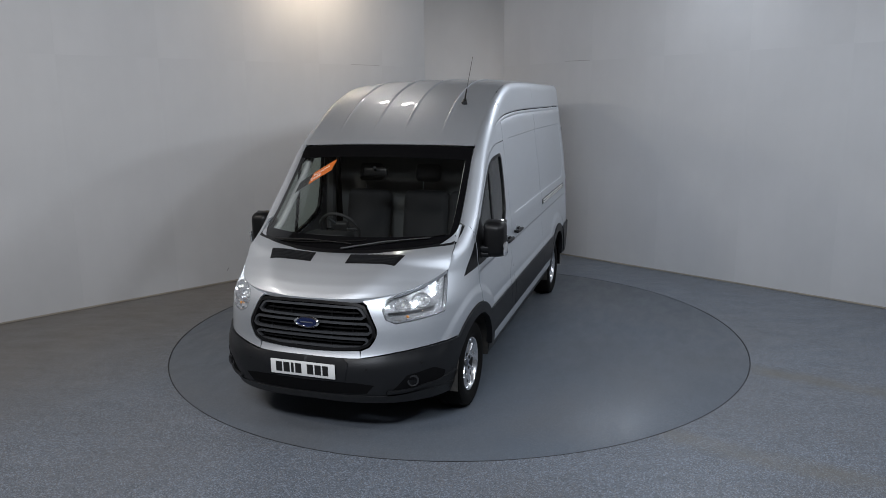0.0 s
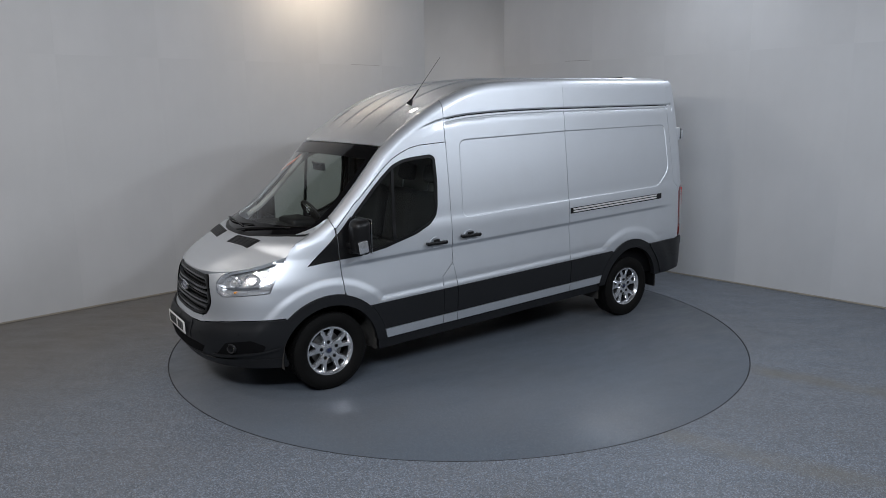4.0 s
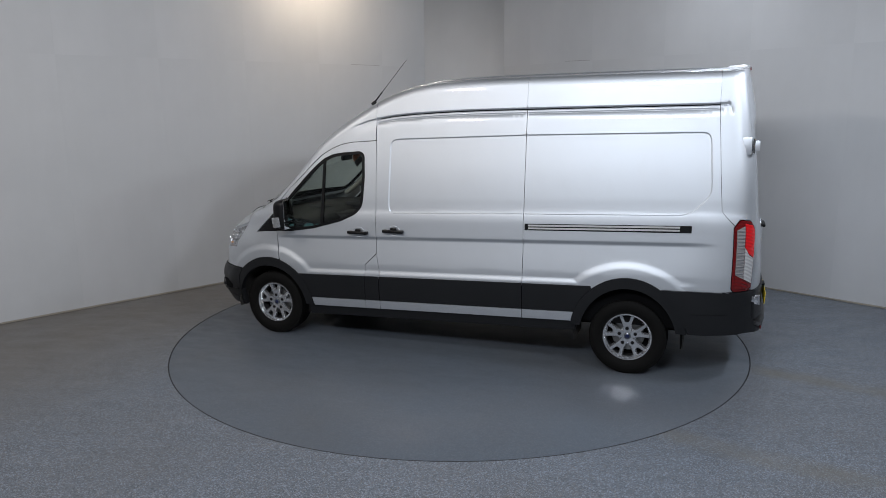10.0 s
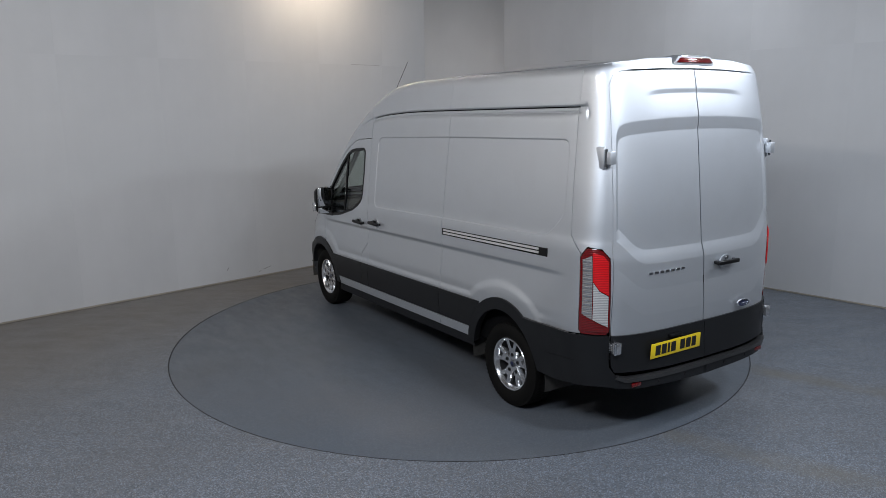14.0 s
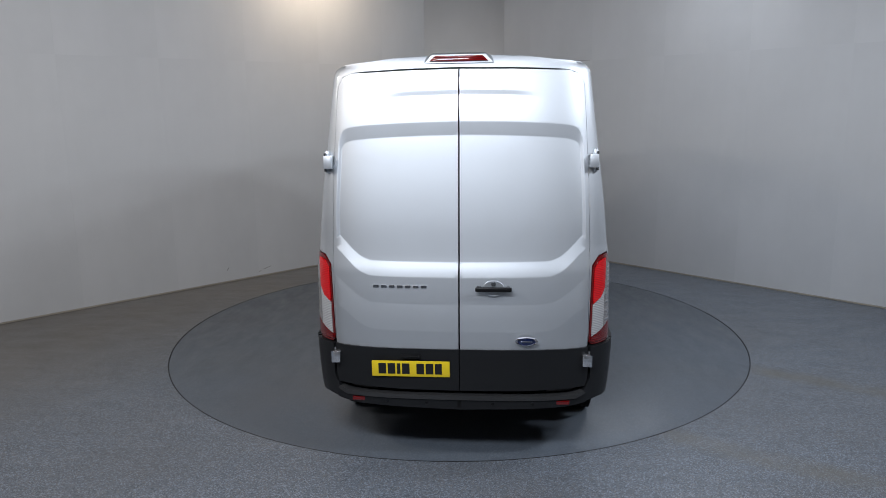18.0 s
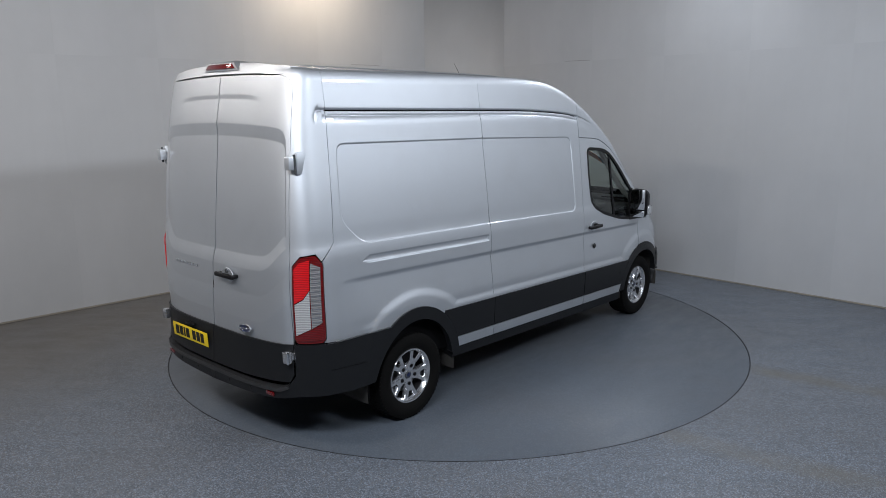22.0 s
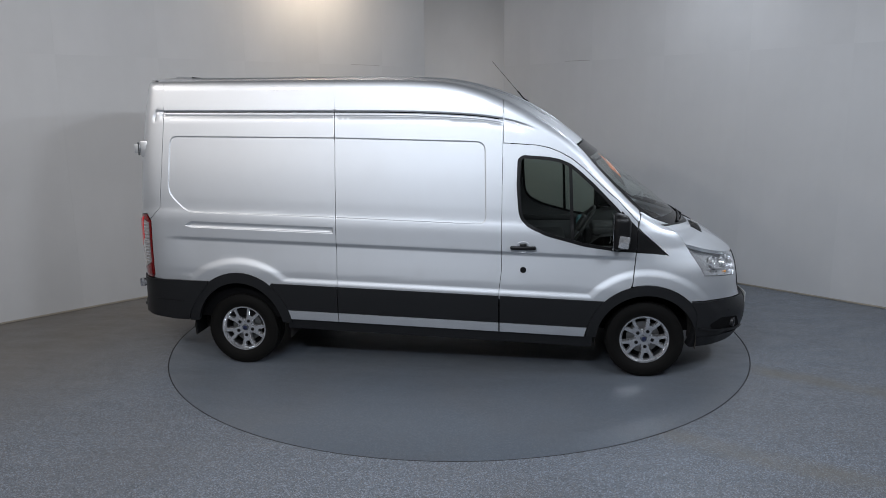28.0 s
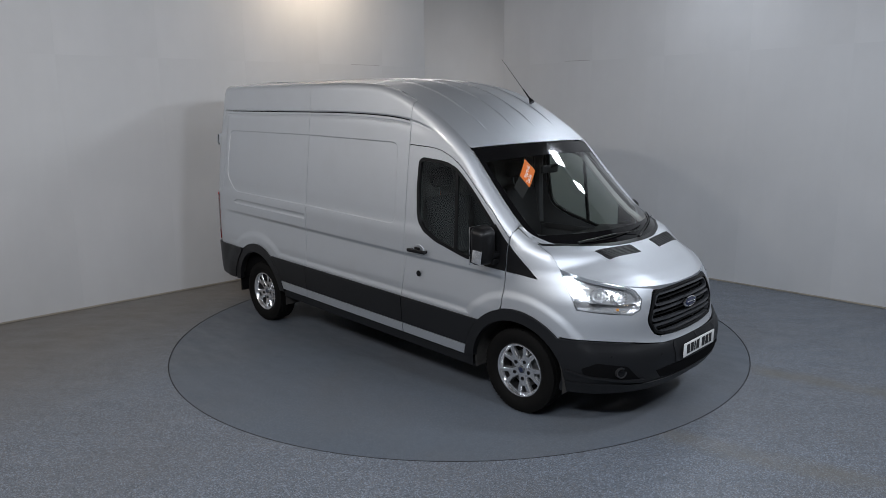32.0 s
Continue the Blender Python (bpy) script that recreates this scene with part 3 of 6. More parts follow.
def relief(u, z, right):
    p = np.stack([u, z], -1)
    d = np.zeros(len(p))
    for poly, depth, slope in RECESSES:
        lo, hi = np.min(poly, 0) - 0.1, np.max(poly, 0) + 0.1
        k = np.nonzero(((p > lo) & (p < hi)).all(1))[0]
        if len(k):
            q = p[k]
            sgn = np.where(inside(poly, q), 1, -1) * distance(poly, q)
            d[k] -= depth * np.clip(sgn / slope, 0, 1)
    k = np.nonzero(u < u_rear(0.868, 1.5))[0]
    if len(k):
        d[k] += rear_folds(base(u[k], z[k])[:, 1], z[k])
    # swollen wheel arches
    lip = 0.012 * (1 - smooth(0.775, 0.830, rake(u, z))) * smooth(-2.50, -2.20, u) * (1 - smooth(1.62, 1.78, u))
    for (wx, wz), r in zip(WHEELS, (0.645, 0.683)):
        e = np.hypot((u - wx) * 0.97, (z - wz) * (1.0 if wx > 0 else 0.985))
        lip = np.maximum(lip, 0.013 * (1 - smooth(r - 0.05, r + 0.03, e)) * smooth(0.2, 0.45, z))
    d += lip
    # waist groove
    d -= 0.016 * (1 - smooth(1.135, 1.170, rake(u, z))) * np.clip((rake(u, z) - 0.87) / 0.265, 0, 1) * smooth(-2.62, -2.25, u) * (1 - smooth(1.55, 1.85, u))
    # gutter under the roof section
    g = z - GUTTER(u)
    on = smooth(-2.64, -2.61, u) * (1 - smooth(0.70, 0.90, u))
    d -= on * (0.010 * np.exp(-(g / 0.007) ** 2) + 0.006 * smooth(0.01, -0.012, g) * smooth(-0.10, -0.02, g))
    # the lower seam under the gutter, and the gutter's hook round the rear corner
    d -= 0.0045 * np.exp(-((g + 0.036) / 0.0060) ** 2) * smooth(-2.595, -2.588, u) * (1 - smooth(0.58, 0.62, u))
    k = np.nonzero((u < -2.58) & (u > -2.75) & (z > 2.25) & (z < 2.45))[0]
    if len(k):
        d[k] -= 0.009 * np.exp(-(line_distance(HOOK, p[k]) / 0.010) ** 2) * smooth(2.295, 2.36, z[k])
    if right:
        # a long pressing where the other side has its door track
        k = np.nonzero((u < -0.9) & (u > -2.42) & (z > 1.25) & (z < 1.42))[0]
        if len(k):
            q = p[k]
            d[k] -= 0.012 * np.clip(1 / 0.014 * (np.where(inside(GROOVE, q), 1, -1) * distance(GROOVE, q)), 0, 1)
    return d


def surface(u, z, off=0.0, right=False):
    u, z = np.asarray(u, float), np.asarray(z, float)
    e = 0.004
    p = base(u, z)
    t1, t2 = base(np.minimum(u + e, U_NOSE), z) - base(np.maximum(u - e, U_TAIL), z), base(u, z + e) - base(u, z - e)
    n = np.cross(t1, t2)
    n /= np.linalg.norm(n, axis=1)[:, None] + 1e-12
    flip = np.where((n * np.stack([np.clip(p[:, 0], -1, 1) * 0.3, np.ones(len(p)), 0 * p[:, 0]], -1)).sum(1) < 0, -1, 1)
    n = n * flip[:, None]
    return p + n * (relief(u, z, right) + off)[:, None], n


# ---------------------------------------------------------------- van panels
van = tagged(new("van"), "silver long-wheelbase high-roof panel van with dark grey mouldings", "van")


def panel(name, loops, mat, parent, s=1, off=0.0, gap=0.0013, grid=0.05, depth=0.018, label="", lines=(), full=False, flat=False):
    """A pressed sheet on the body surface: outline and holes in the surface's own coordinates, with returned edges."""
    rings = []
    for i, lp in enumerate(loops):
        if gap:
            big = shrink(lp, gap if i == 0 else -gap)
        else:
            big = list(lp)
        rings.append(dense(big, 0.028))
    outer, holes = rings[0], rings[1:]
    pts, edges = [], []
    for rg in rings:
        k = len(pts)
        pts += rg
        edges += [(k + i, k + (i + 1) % len(rg)) for i in range(len(rg))]
    for ln in lines:
        rg = [q for q in dense(ln, 0.028, False)]
        ok = inside(outer, rg) & (distance(outer, rg) > 0.004)
        for h in holes:
            ok &= ~inside(h, rg) & (distance(h, rg) > 0.004)
        last = -1
        for q, o in zip(rg, ok):
            if o:
                pts.append(q)
                if last >= 0:
                    edges.append((last, len(pts) - 1))
                last = len(pts) - 1
            else:
                last = -1
    ua, ub = min(p[0] for p in outer), max(p[0] for p in outer)
    za, zb = min(p[1] for p in outer), max(p[1] for p in outer)
    gu, gz = grid, grid * 0.6
    gx, gy = np.meshgrid(np.arange(ua + gu / 2, ub, gu), np.arange(za + gz / 2, zb, gz))
    q = np.stack([gx.ravel(), gy.ravel()], -1)
    if len(q):
        ok = inside(outer, q) & (distance(outer, q) > 0.35 * gz)
        if lines:
            lp = np.array([v for ln in lines for v in dense(ln, 0.02, False)])
            lp = lp[((lp > q.min(0) - 0.02) & (lp < q.max(0) + 0.02)).all(1)]
            for k in range(0, len(q), 500):
                if len(lp):
                    dd = np.abs(q[k:k + 500, None, :] - lp[None])
                    ok[k:k + 500] &= (dd.max(2) > 0.011).all(1)
        for h in holes:
            ok &= ~inside(h, q) & (distance(h, q) > 0.35 * gz)
        pts += [tuple(v) for v in q[ok]]
    res = delaunay_2d_cdt([Vector(p) for p in pts], edges, [], 0, 1e-5)
    vs = np.array([tuple(v) for v in res[0]])
    tri = np.array([f for f in res[2] if len(f) == 3])
    cen = vs[tri].mean(1)
    ok = inside(outer, cen)
    for h in holes:
        ok &= ~inside(h, cen)
    tri = tri[ok]
    p3, nn = surface(vs[:, 0], vs[:, 1], off, s < 0)
    inn = p3 - nn * depth
    fn = np.cross(p3[tri[:, 1]] - p3[tri[:, 0]], p3[tri[:, 2]] - p3[tri[:, 0]])
    bad = (fn * nn[tri[:, 0]]).sum(1) < 0
    tri[bad] = tri[bad][:, ::-1]
    used = {}
    verts, faces = [], []

    # normals of the pressed surface itself
    e = 0.003
    x0 = base(vs[:, 0], vs[:, 1])[:, 0]
    top = np.where(vs[:, 0] < 2.35, np.maximum(EDGE_Z(x0), vs[:, 1]), 9.0)
    t1 = surface(vs[:, 0] + e, vs[:, 1], off, s < 0)[0] - surface(vs[:, 0] - e, vs[:, 1], off, s < 0)[0]
    t2 = surface(vs[:, 0], np.minimum(vs[:, 1] + e, top), off, s < 0)[0] - surface(vs[:, 0], vs[:, 1] - e, off, s < 0)[0]
    fine = np.cross(t1, t2)
    fine /= np.linalg.norm(fine, axis=1)[:, None] + 1e-12
    fine *= np.where((fine * nn).sum(1) < 0, -1, 1)[:, None]
    fine[(fine * nn).sum(1) < 0.3] = 0
    shade = []

    def vid(i, kind=0):
        key = (int(i), kind)
        if key not in used:
            used[key] = len(verts)
            v = inn[i] if kind == 2 else p3[i]
            verts.append((v[0], v[1] * s, v[2]))
            shade.append((fine[i][0], fine[i][1] * s, fine[i][2]) if kind == 0 else (0.0, 0.0, 0.0))
        return used[key]
    count = {}
    for f in tri:
        ids = [vid(i) for i in f]
        faces.append(ids)
        for a, b in ((f[0], f[1]), (f[1], f[2]), (f[2], f[0])):
            count[(int(a), int(b))] = 1
    if depth:
        for a, b in list(count):
            if (b, a) not in count:
                faces.append([vid(b, 1), vid(a, 1), vid(a, 2), vid(b, 2)])
    if s < 0:
        faces = [f[::-1] for f in faces]
    if full:  # both halves in one sheet, joined along the middle
        n0 = len(verts)
        verts += [(x, -y, z) for x, y, z in verts]
        faces += [[i + n0 for i in f[::-1]] for f in faces]
    me = mesh_from(name, verts, faces, mat, not flat)
    if full:
        bm = bmesh.new()
        bm.from_mesh(me)
        bmesh.ops.remove_doubles(bm, verts=bm.verts, dist=0.004)
        bm.to_mesh(me)
        bm.free()
    me.set_sharp_from_angle(angle=radians(42))
    if not full and not flat and len(me.vertices) == len(shade):
        me.normals_split_custom_set_from_vertices(shade)
    ob = new(name, me)
    ob.parent = parent
    if label:
        tagged(ob, label)
    return ob


def arch(i, r, z_low, a0=None, a1=None, steps=22, flat=1.0):
    """Points of an arch about a wheel, from its front foot over the top to its rear foot."""
    wx, wz = WHEELS[i]
    a0 = math.asin((z_low - wz) / r) if a0 is None else a0
    a1 = math.pi - math.asin((z_low - wz) / r) if a1 is None else a1
    return [(wx + r * flat * math.cos(a0 + (a1 - a0) * k / steps), wz + r * math.sin(a0 + (a1 - a0) * k / steps)) for k in range(steps + 1)]


def zl(x, z0):
    """Height of a body line that is z0 high amidships and follows the van's rake."""
    return z0 - 0.034 * x


CLAD_TOP, STRIP_TOP, SILL = 0.765, 0.518, 0.428
R_OUT, R_IN = (0.525, 0.575), (0.435, 0.475)
HEM = CLAD_TOP - 0.03


def side_lines():
    rows = []
    for z0 in (0.772, 0.784, 0.796, 0.808, 0.820, 0.832, 0.90, 0.96, 1.02, 1.05, 1.08, 1.105, 1.125, 1.14, 1.15, 1.16, 1.17, 1.18, 1.205, 1.235, 1.38, 1.41):
        rows.append([(x, zl(x, z0)) for x in (-2.7, -1.5, -0.5, 0.5, 1.5, 2.0)])
    for x_pair in (0.009, -0.009, 0.020, -0.020, -0.029, -0.0325, -0.036, -0.0395, -0.043):
        rows.append([(x, float(GUTTER(x)) + x_pair) for x in np.linspace(-2.64, 0.95, 30)])
    for w in (-0.014, -0.007, 0.0, 0.007, 0.014):
        rows.append([(x + w * 0.75, z + w) for x, z in HOOK])
    for w in (-0.003, 0, 0.003, 0.006, 0.009, 0.012):
        p = shrink(PANEL_SIDE, w)
        rows.append(p + p[:1])
    for f in (0.004, 0.015, 0.04, 0.08, 0.15, 0.26, 0.42, 0.65):
        rows.append([(u_side(x, float(EDGE_Z(x)) - f * float(EDGE_H(x))), float(EDGE_Z(x)) - f * float(EDGE_H(x))) for x in np.linspace(-2.7, 1.78, 60)])
    for (wx, wz), r in zip(WHEELS, (0.645, 0.683)):
        for dr in (-0.056, -0.048, -0.036, -0.022, -0.008, 0.006, 0.018, 0.028, 0.036):
            rows.append([(wx + (r + dr) / 0.97 * math.cos(a), wz + (r + dr) * math.sin(a)) for a in np.linspace(0.25, 2.9, 60)])
    for w in (-0.003, 0, 0.005, 0.010, 0.015):
        p = shrink(GROOVE, w)
        rows.append(p + p[:1])
    return rows


LINES = side_lines()
DOOR_TOP = [(0.605, 2.09), (0.89, 2.072), (1.0, 2.05), (1.10, 2.01), (1.20, 1.955), (1.30, 1.875), (1.53, 1.655), (1.69, 1.50), (1.775, 1.41)]
WINDOW = [(1.732, 1.375), (1.60, 1.530), (1.40, 1.735), (1.28, 1.845), (1.19, 1.915), (1.09, 1.955), (0.99, 1.972), (0.78, 1.988), (0.735, 1.955), (0.728, 1.73), (0.745, 1.50), (0.765, 1.43), (0.83, 1.36), (0.99, 1.285), (1.32, 1.195), (1.54, 1.162), (1.732, 1.160)]
QUARTER = [(1.768, 1.150), (2.035, 1.119), (1.91, 1.232), (1.775, 1.352)]
HEAD = sd((2.195, 1.205), (2.365, 0.928)) + fr((0.64, 0.893), (0.575, 0.925), (0.545, 0.997), (0.565, 1.055), (0.625, 1.092), (0.74, 1.125))
HEAD_TOP = sd((2.195, 1.205)) + fr((0.74, 1.125), (0.625, 1.092))
GRILLE = fr((0.0, 1.048), (0.20, 1.046), (0.36, 1.040), (0.425, 1.018), (0.462, 0.955), (0.494, 0.892), (0.508, 0.858), (0.511, 0.832), (0.504, 0.805), (0.488, 0.775), (0.462, 0.738), (0.40, 0.713), (0.20, 0.697), (0.0, 0.692))
GRILLE_SIDE = fr((0.400, 1.052), (0.435, 1.026), (0.470, 0.960), (0.503, 0.894), (0.518, 0.859), (0.521, 0.831), (0.513, 0.801), (0.496, 0.768), (0.469, 0.730), (0.41, 0.705))
REAR_SEAM = [(-2.53, 2.655), (-2.535, 2.40), (-2.575, 1.82), (-2.60, 1.52), (-2.70, 1.425)]
U_LO, U_LI = u_side(-2.712, 1.15), u_rear(0.857, 1.15)
TAIL_LAMP = rounded([(U_LO, 1.387), (U_LO - 0.055, 1.456), (U_LI + 0.05, 1.444), (U_LI, 1.382), (U_LI, 0.88), (U_LI + 0.02, 0.846), (U_LO - 0.02, 0.846), (U_LO, 0.87)], 0.02, 3)
DOOR_EDGE = [(0.70, 2.632), (0.765, 2.605), (0.798, 2.54), (0.818, 2.2), (0.834, 1.8), (0.844, 1.3), (0.844, 0.86)]
TOP_EDGE_REAR = [(0.0, 2.735), (0.2, 2.732), (0.45, 2.720), (0.62, 2.70)]


def body_side(s):
    """All sheets of one flank of the van."""
    a = WHEELS
    # front wing with the painted nose beside the grille
    clad_f = [(x, z) for x, z in arch(0, R_OUT[0], 0.7, a0=math.radians(42), a1=math.radians(104))]
    wing = sd((1.768, 1.145), (1.755, 0.98)) + [(1.742, clad_f[-1][1] + 0.002)] + sd(*clad_f[::-1]) + sd((2.26, 0.712), (2.38, 0.708)) + fr((0.80, 0.705), (0.65, 0.690), (0.50, 0.667), (0.41, 0.655))
    wing += GRILLE_SIDE[::-1] + fr((0.60, 1.085)) + fr((0.565, 1.055), (0.545, 0.997), (0.575, 0.925), (0.64, 0.893)) + sd((2.365, 0.928), (2.195, 1.205), (2.15, 1.275), (2.104, 1.315), (1.98, 1.375), (1.88, 1.43), (1.81, 1.478), (1.79, 1.42), (1.782, 1.36)) + sd((1.91, 1.240), (2.046, 1.120), (1.90, 1.138))
    panel("front_wing", [wing], PAINT, van, s, gap=0.0025, grid=0.035, lines=LINES)
    panel("quarter_trim", [sd(*QUARTER)], BLACK, van, s, off=-0.004, label="black triangular trim panel at the mirror")
    # front door
    rear_low = [(0.601, 0.975), (0.725, 0.855), (0.725, zl(0.725, HEM))] if s > 0 else [(0.600, 0.965), (0.581, 0.80), (0.576, zl(0.58, HEM))]
    front_low = [(x, z) for x, z in arch(0, 0.505, 0.45, a0=math.radians(100), a1=math.radians(160)) if x < 1.73 and z > zl(1.5, HEM)][::-1]
    shut = front_low + [(1.741, 0.87), (1.750, 0.98), (1.764, 1.145)]
    door_loop = DOOR_TOP[::-1] + [(0.600, 1.43)] + rear_low + shut + [(1.774, 1.36)]
    win = rounded(sd(*WINDOW), 0.03)
    door_loop = sd(*door_loop)
    door = panel("cab_door", [door_loop, win], PAINT, van, s, lines=LINES)
    panel("window_seal", [win, shrink(win, 0.028)], BLACK, door, s, off=0.001, gap=0, depth=0.02, grid=0.2)
    glass = panel("window_pane", [shrink(win, 0.02)], GLASS, door, s, off=-0.012, gap=0, depth=0, grid=0.08)
    glass.visible_shadow = False
    panel("mirror_sail", [sd((1.55, 1.157), (1.762, 1.148), (1.772, 1.362), (1.64, 1.505), (1.575, 1.43))], BLACK, door, s, off=0.004, gap=0, grid=0.1, label="black mirror mounting panel")
    panel("window_bar", [[(1.178, 1.90), (1.205, 1.885), (1.235, 1.225), (1.205, 1.232)]], BLACK, door, s, off=-0.004, gap=0, grid=0.2)
    # load side: sheet behind the cab and rear quarter
    top_a = [(x, float(GUTTER(x)) - 0.004) for x in np.linspace(-0.9095, 0.605, 12)]
    mid = [(-0.9095, zl(-0.905, HEM))] + top_a
    b_post = [(0.5985, 1.43), (0.5985, 0.965)] + ([(0.565, 0.80), (0.56, zl(0.56, HEM))] if s > 0 else [(0.579, 0.80), (0.574, zl(0.574, HEM))])
    name = "sliding_door" if s > 0 else "side_panel"
    mid_ob = panel(name, [mid + b_post], PAINT, van, s, lines=LINES)
    if s > 0:
        panel("pillar_foot", [[(0.5995, 0.970), (0.7225, 0.8535), (0.7225, zl(0.72, HEM)), (0.5625, zl(0.57, HEM)), (0.5675, 0.80)]], PAINT, van, s)
    gutter_r = [(x, float(GUTTER(x)) - 0.004) for x in np.linspace(u_side(-2.5395, 2.40), -0.9115, 14)]
    r_arch = [(x, z) for x, z in arch(1, 0.552, 0.80, flat=0.90)]
    quarter = gutter_r + [(-0.9115, 1.43), (-0.9115, zl(-0.9, HEM)), (-1.53, zl(-1.53, HEM))] + r_arch + sd((-2.40, 0.815), (-2.5, 0.828)) + [(U_LO - 0.015, 0.844), (U_LO + 0.003, 0.87), (U_LO + 0.003, 1.387), (U_LO - 0.006, 1.406)] + sd((-2.6045, 1.52), (-2.5795, 1.82), (-2.5395, 2.38))
    panel("rear_quarter", [quarter], PAINT, van, s, lines=LINES)
    # roof section of the side, above the gutter
    up_f = [(x, float(GUTTER(x)) + 0.004) for x in np.linspace(-0.9095, 0.605, 12)]
    edge = [(x, float(EDGE_Z(x)) + 0.0005) for x in np.linspace(0.605, -0.9095, 14)]
    panel("roof_side", [up_f + edge], PAINT, van, s, lines=LINES, gap=0)
    up_r = [(x, float(GUTTER(x)) + 0.004) for x in np.linspace(u_side(-2.5395, 2.40), -0.9115, 14)]
    edge = [(x, float(EDGE_Z(x)) + 0.0005) for x in np.linspace(-0.9115, u_side(-2.5395, 2.66), 12)]
    panel("roof_side", [up_r + edge], PAINT, van, s, lines=LINES, gap=0)
    panel("seam_backing", [[(0.57, 2.25), (0.64, 2.25), (0.64, 2.35), (0.57, 2.35)]], PAINT, van, s, off=-0.006, gap=0, depth=0.004)
    cab_low = [(x, z) for x, z in DOOR_TOP]
    xs = np.linspace(1.79, 0.610, 26)
    cab = sd(*([(0.610, 2.096)] + [(x + 0.003, z + 0.005) for x, z in cab_low[1:]] + [(1.79, 1.425)])) + [(u_side(x, float(EDGE_Z(x))), float(EDGE_Z(x)) + 0.0005) for x in xs]
    panel("cab_side_frame", [cab], PAINT, van, s, lines=LINES, grid=0.035, gap=0)
    panel("pillar_lining", [cab], TRIM, van, s, off=-0.030, gap=0, depth=0, grid=0.08)
    panel("door_lining", [door_loop, win], TRIM, door, s, off=-0.034, gap=0, depth=0, grid=0.12)
    # rear corner post, from the seam round to the rear door
    post = sd(*[(-2.5415, 2.40), (-2.582, 1.82), (-2.607, 1.52)]) + [(U_LO - 0.010, 1.410), (U_LO - 0.052, 1.462), (U_LI + 0.052, 1.450), (U_LI - 0.003, 1.387), (U_LI - 0.003, 0.85)] + rr((0.846, 0.85)) + rr(*DOOR_EDGE[-2::-1]) + rr((0.62, 2.64), (0.35, 2.652), (0.0, 2.658))
    top = rr(*TOP_EDGE_REAR) + [(u, float(EDGE_Z(u)) + 0.0) for u in (-2.72, -2.66, u_side(-2.5415, 2.66))]
    post = post + top
    panel("rear_corner", [post], PAINT, van, s, gap=0, grid=0.04, lines=LINES, label="painted rear corner post and roof end")
    # lower mouldings
    fl = [(x, z) for x, z in arch(0, R_OUT[0], 0.5, a0=math.radians(120), a1=math.radians(163))]
    x_d = 0.725 if s > 0 else 0.58
    mould = [(x_d + 0.004, zl(x_d, CLAD_TOP)), (x_d + 0.004, zl(x_d, STRIP_TOP)), (1.365, zl(1.365, STRIP_TOP))] + [q for q in fl[::-1] if q[1] < zl(1.45, CLAD_TOP) - 0.01] + [(1.505, zl(1.505, CLAD_TOP))]
    panel("door_moulding", [mould], CLAD, door, s, off=0.012, depth=0.024)
    panel("sill_strip", [[(x_d + 0.004, zl(x_d, STRIP_TOP) - 0.004), (x_d + 0.004, zl(x_d, SILL)), (1.335, zl(1.34, SILL)), (1.36, zl(1.36, STRIP_TOP) - 0.004)]], PAINT, door, s, off=0.010)
    x1 = 0.565 if s > 0 else 0.575
    panel("door_moulding", [[(x1, zl(x1, CLAD_TOP)), (-0.9085, zl(-0.9, CLAD_TOP)), (-0.9085, zl(-0.9, STRIP_TOP)), (x1, zl(x1, STRIP_TOP))]], CLAD, mid_ob, s, off=0.012, depth=0.024)
    panel("sill_strip", [[(x1, zl(x1, STRIP_TOP) - 0.004), (-0.9085, zl(-0.9, STRIP_TOP) - 0.004), (-0.9085, zl(-0.9, SILL)), (x1, zl(x1, SILL))]], PAINT, mid_ob, s, off=0.010)
    if s > 0:
        panel("foot_moulding", [[(0.7265, zl(0.72, CLAD_TOP)), (0.57, zl(0.57, CLAD_TOP)), (0.57, zl(0.57, STRIP_TOP)), (0.7265, zl(0.72, STRIP_TOP))]], CLAD, van, s, off=0.012, depth=0.024)
        panel("sill_strip", [[(0.7265, zl(0.72, STRIP_TOP) - 0.004), (0.567, zl(0.57, STRIP_TOP) - 0.004), (0.567, zl(0.57, SILL)), (0.7265, zl(0.72, SILL))]], PAINT, van, s, off=0.010)
    ra = [(x, z) for x, z in arch(1, R_OUT[1], 0.5, a0=math.radians(14), a1=math.radians(52), flat=0.90)]
    mould = [(-0.9125, zl(-0.9, STRIP_TOP)), (-0.9125, zl(-0.9, CLAD_TOP)), (-1.545, zl(-1.545, CLAD_TOP))] + [q for q in ra[::-1] if q[1] < zl(-1.5, CLAD_TOP) - 0.008] + [(-1.415, zl(-1.4, STRIP_TOP))]
    panel("quarter_moulding", [mould], CLAD, van, s, off=0.012, depth=0.024)
    panel("sill_strip", [[(-0.9125, zl(-0.9, STRIP_TOP) - 0.004), (-1.418, zl(-1.4, STRIP_TOP) - 0.004), (-1.425, zl(-1.4, SILL)), (-0.9125, zl(-0.9, SILL))]], PAINT, van, s, off=0.010)
    # arch trims
    o, i = arch(0, R_OUT[0], 0.385, a0=math.radians(30)), arch(0, R_IN[0], 0.385, a0=math.radians(14))
    panel("arch_trim", [sd(*o) + sd(*i[::-1])], CLAD, van, s, off=0.013, gap=0.001, depth=0.05, grid=0.04)
    o, i = arch(1, R_OUT[1], 0.44, flat=0.90), arch(1, R_IN[1], 0.44, flat=0.90)
    panel("arch_trim", [sd(*o) + sd(*i[::-1])], CLAD, van, s, off=0.014, gap=0.001, depth=0.05, grid=0.04)
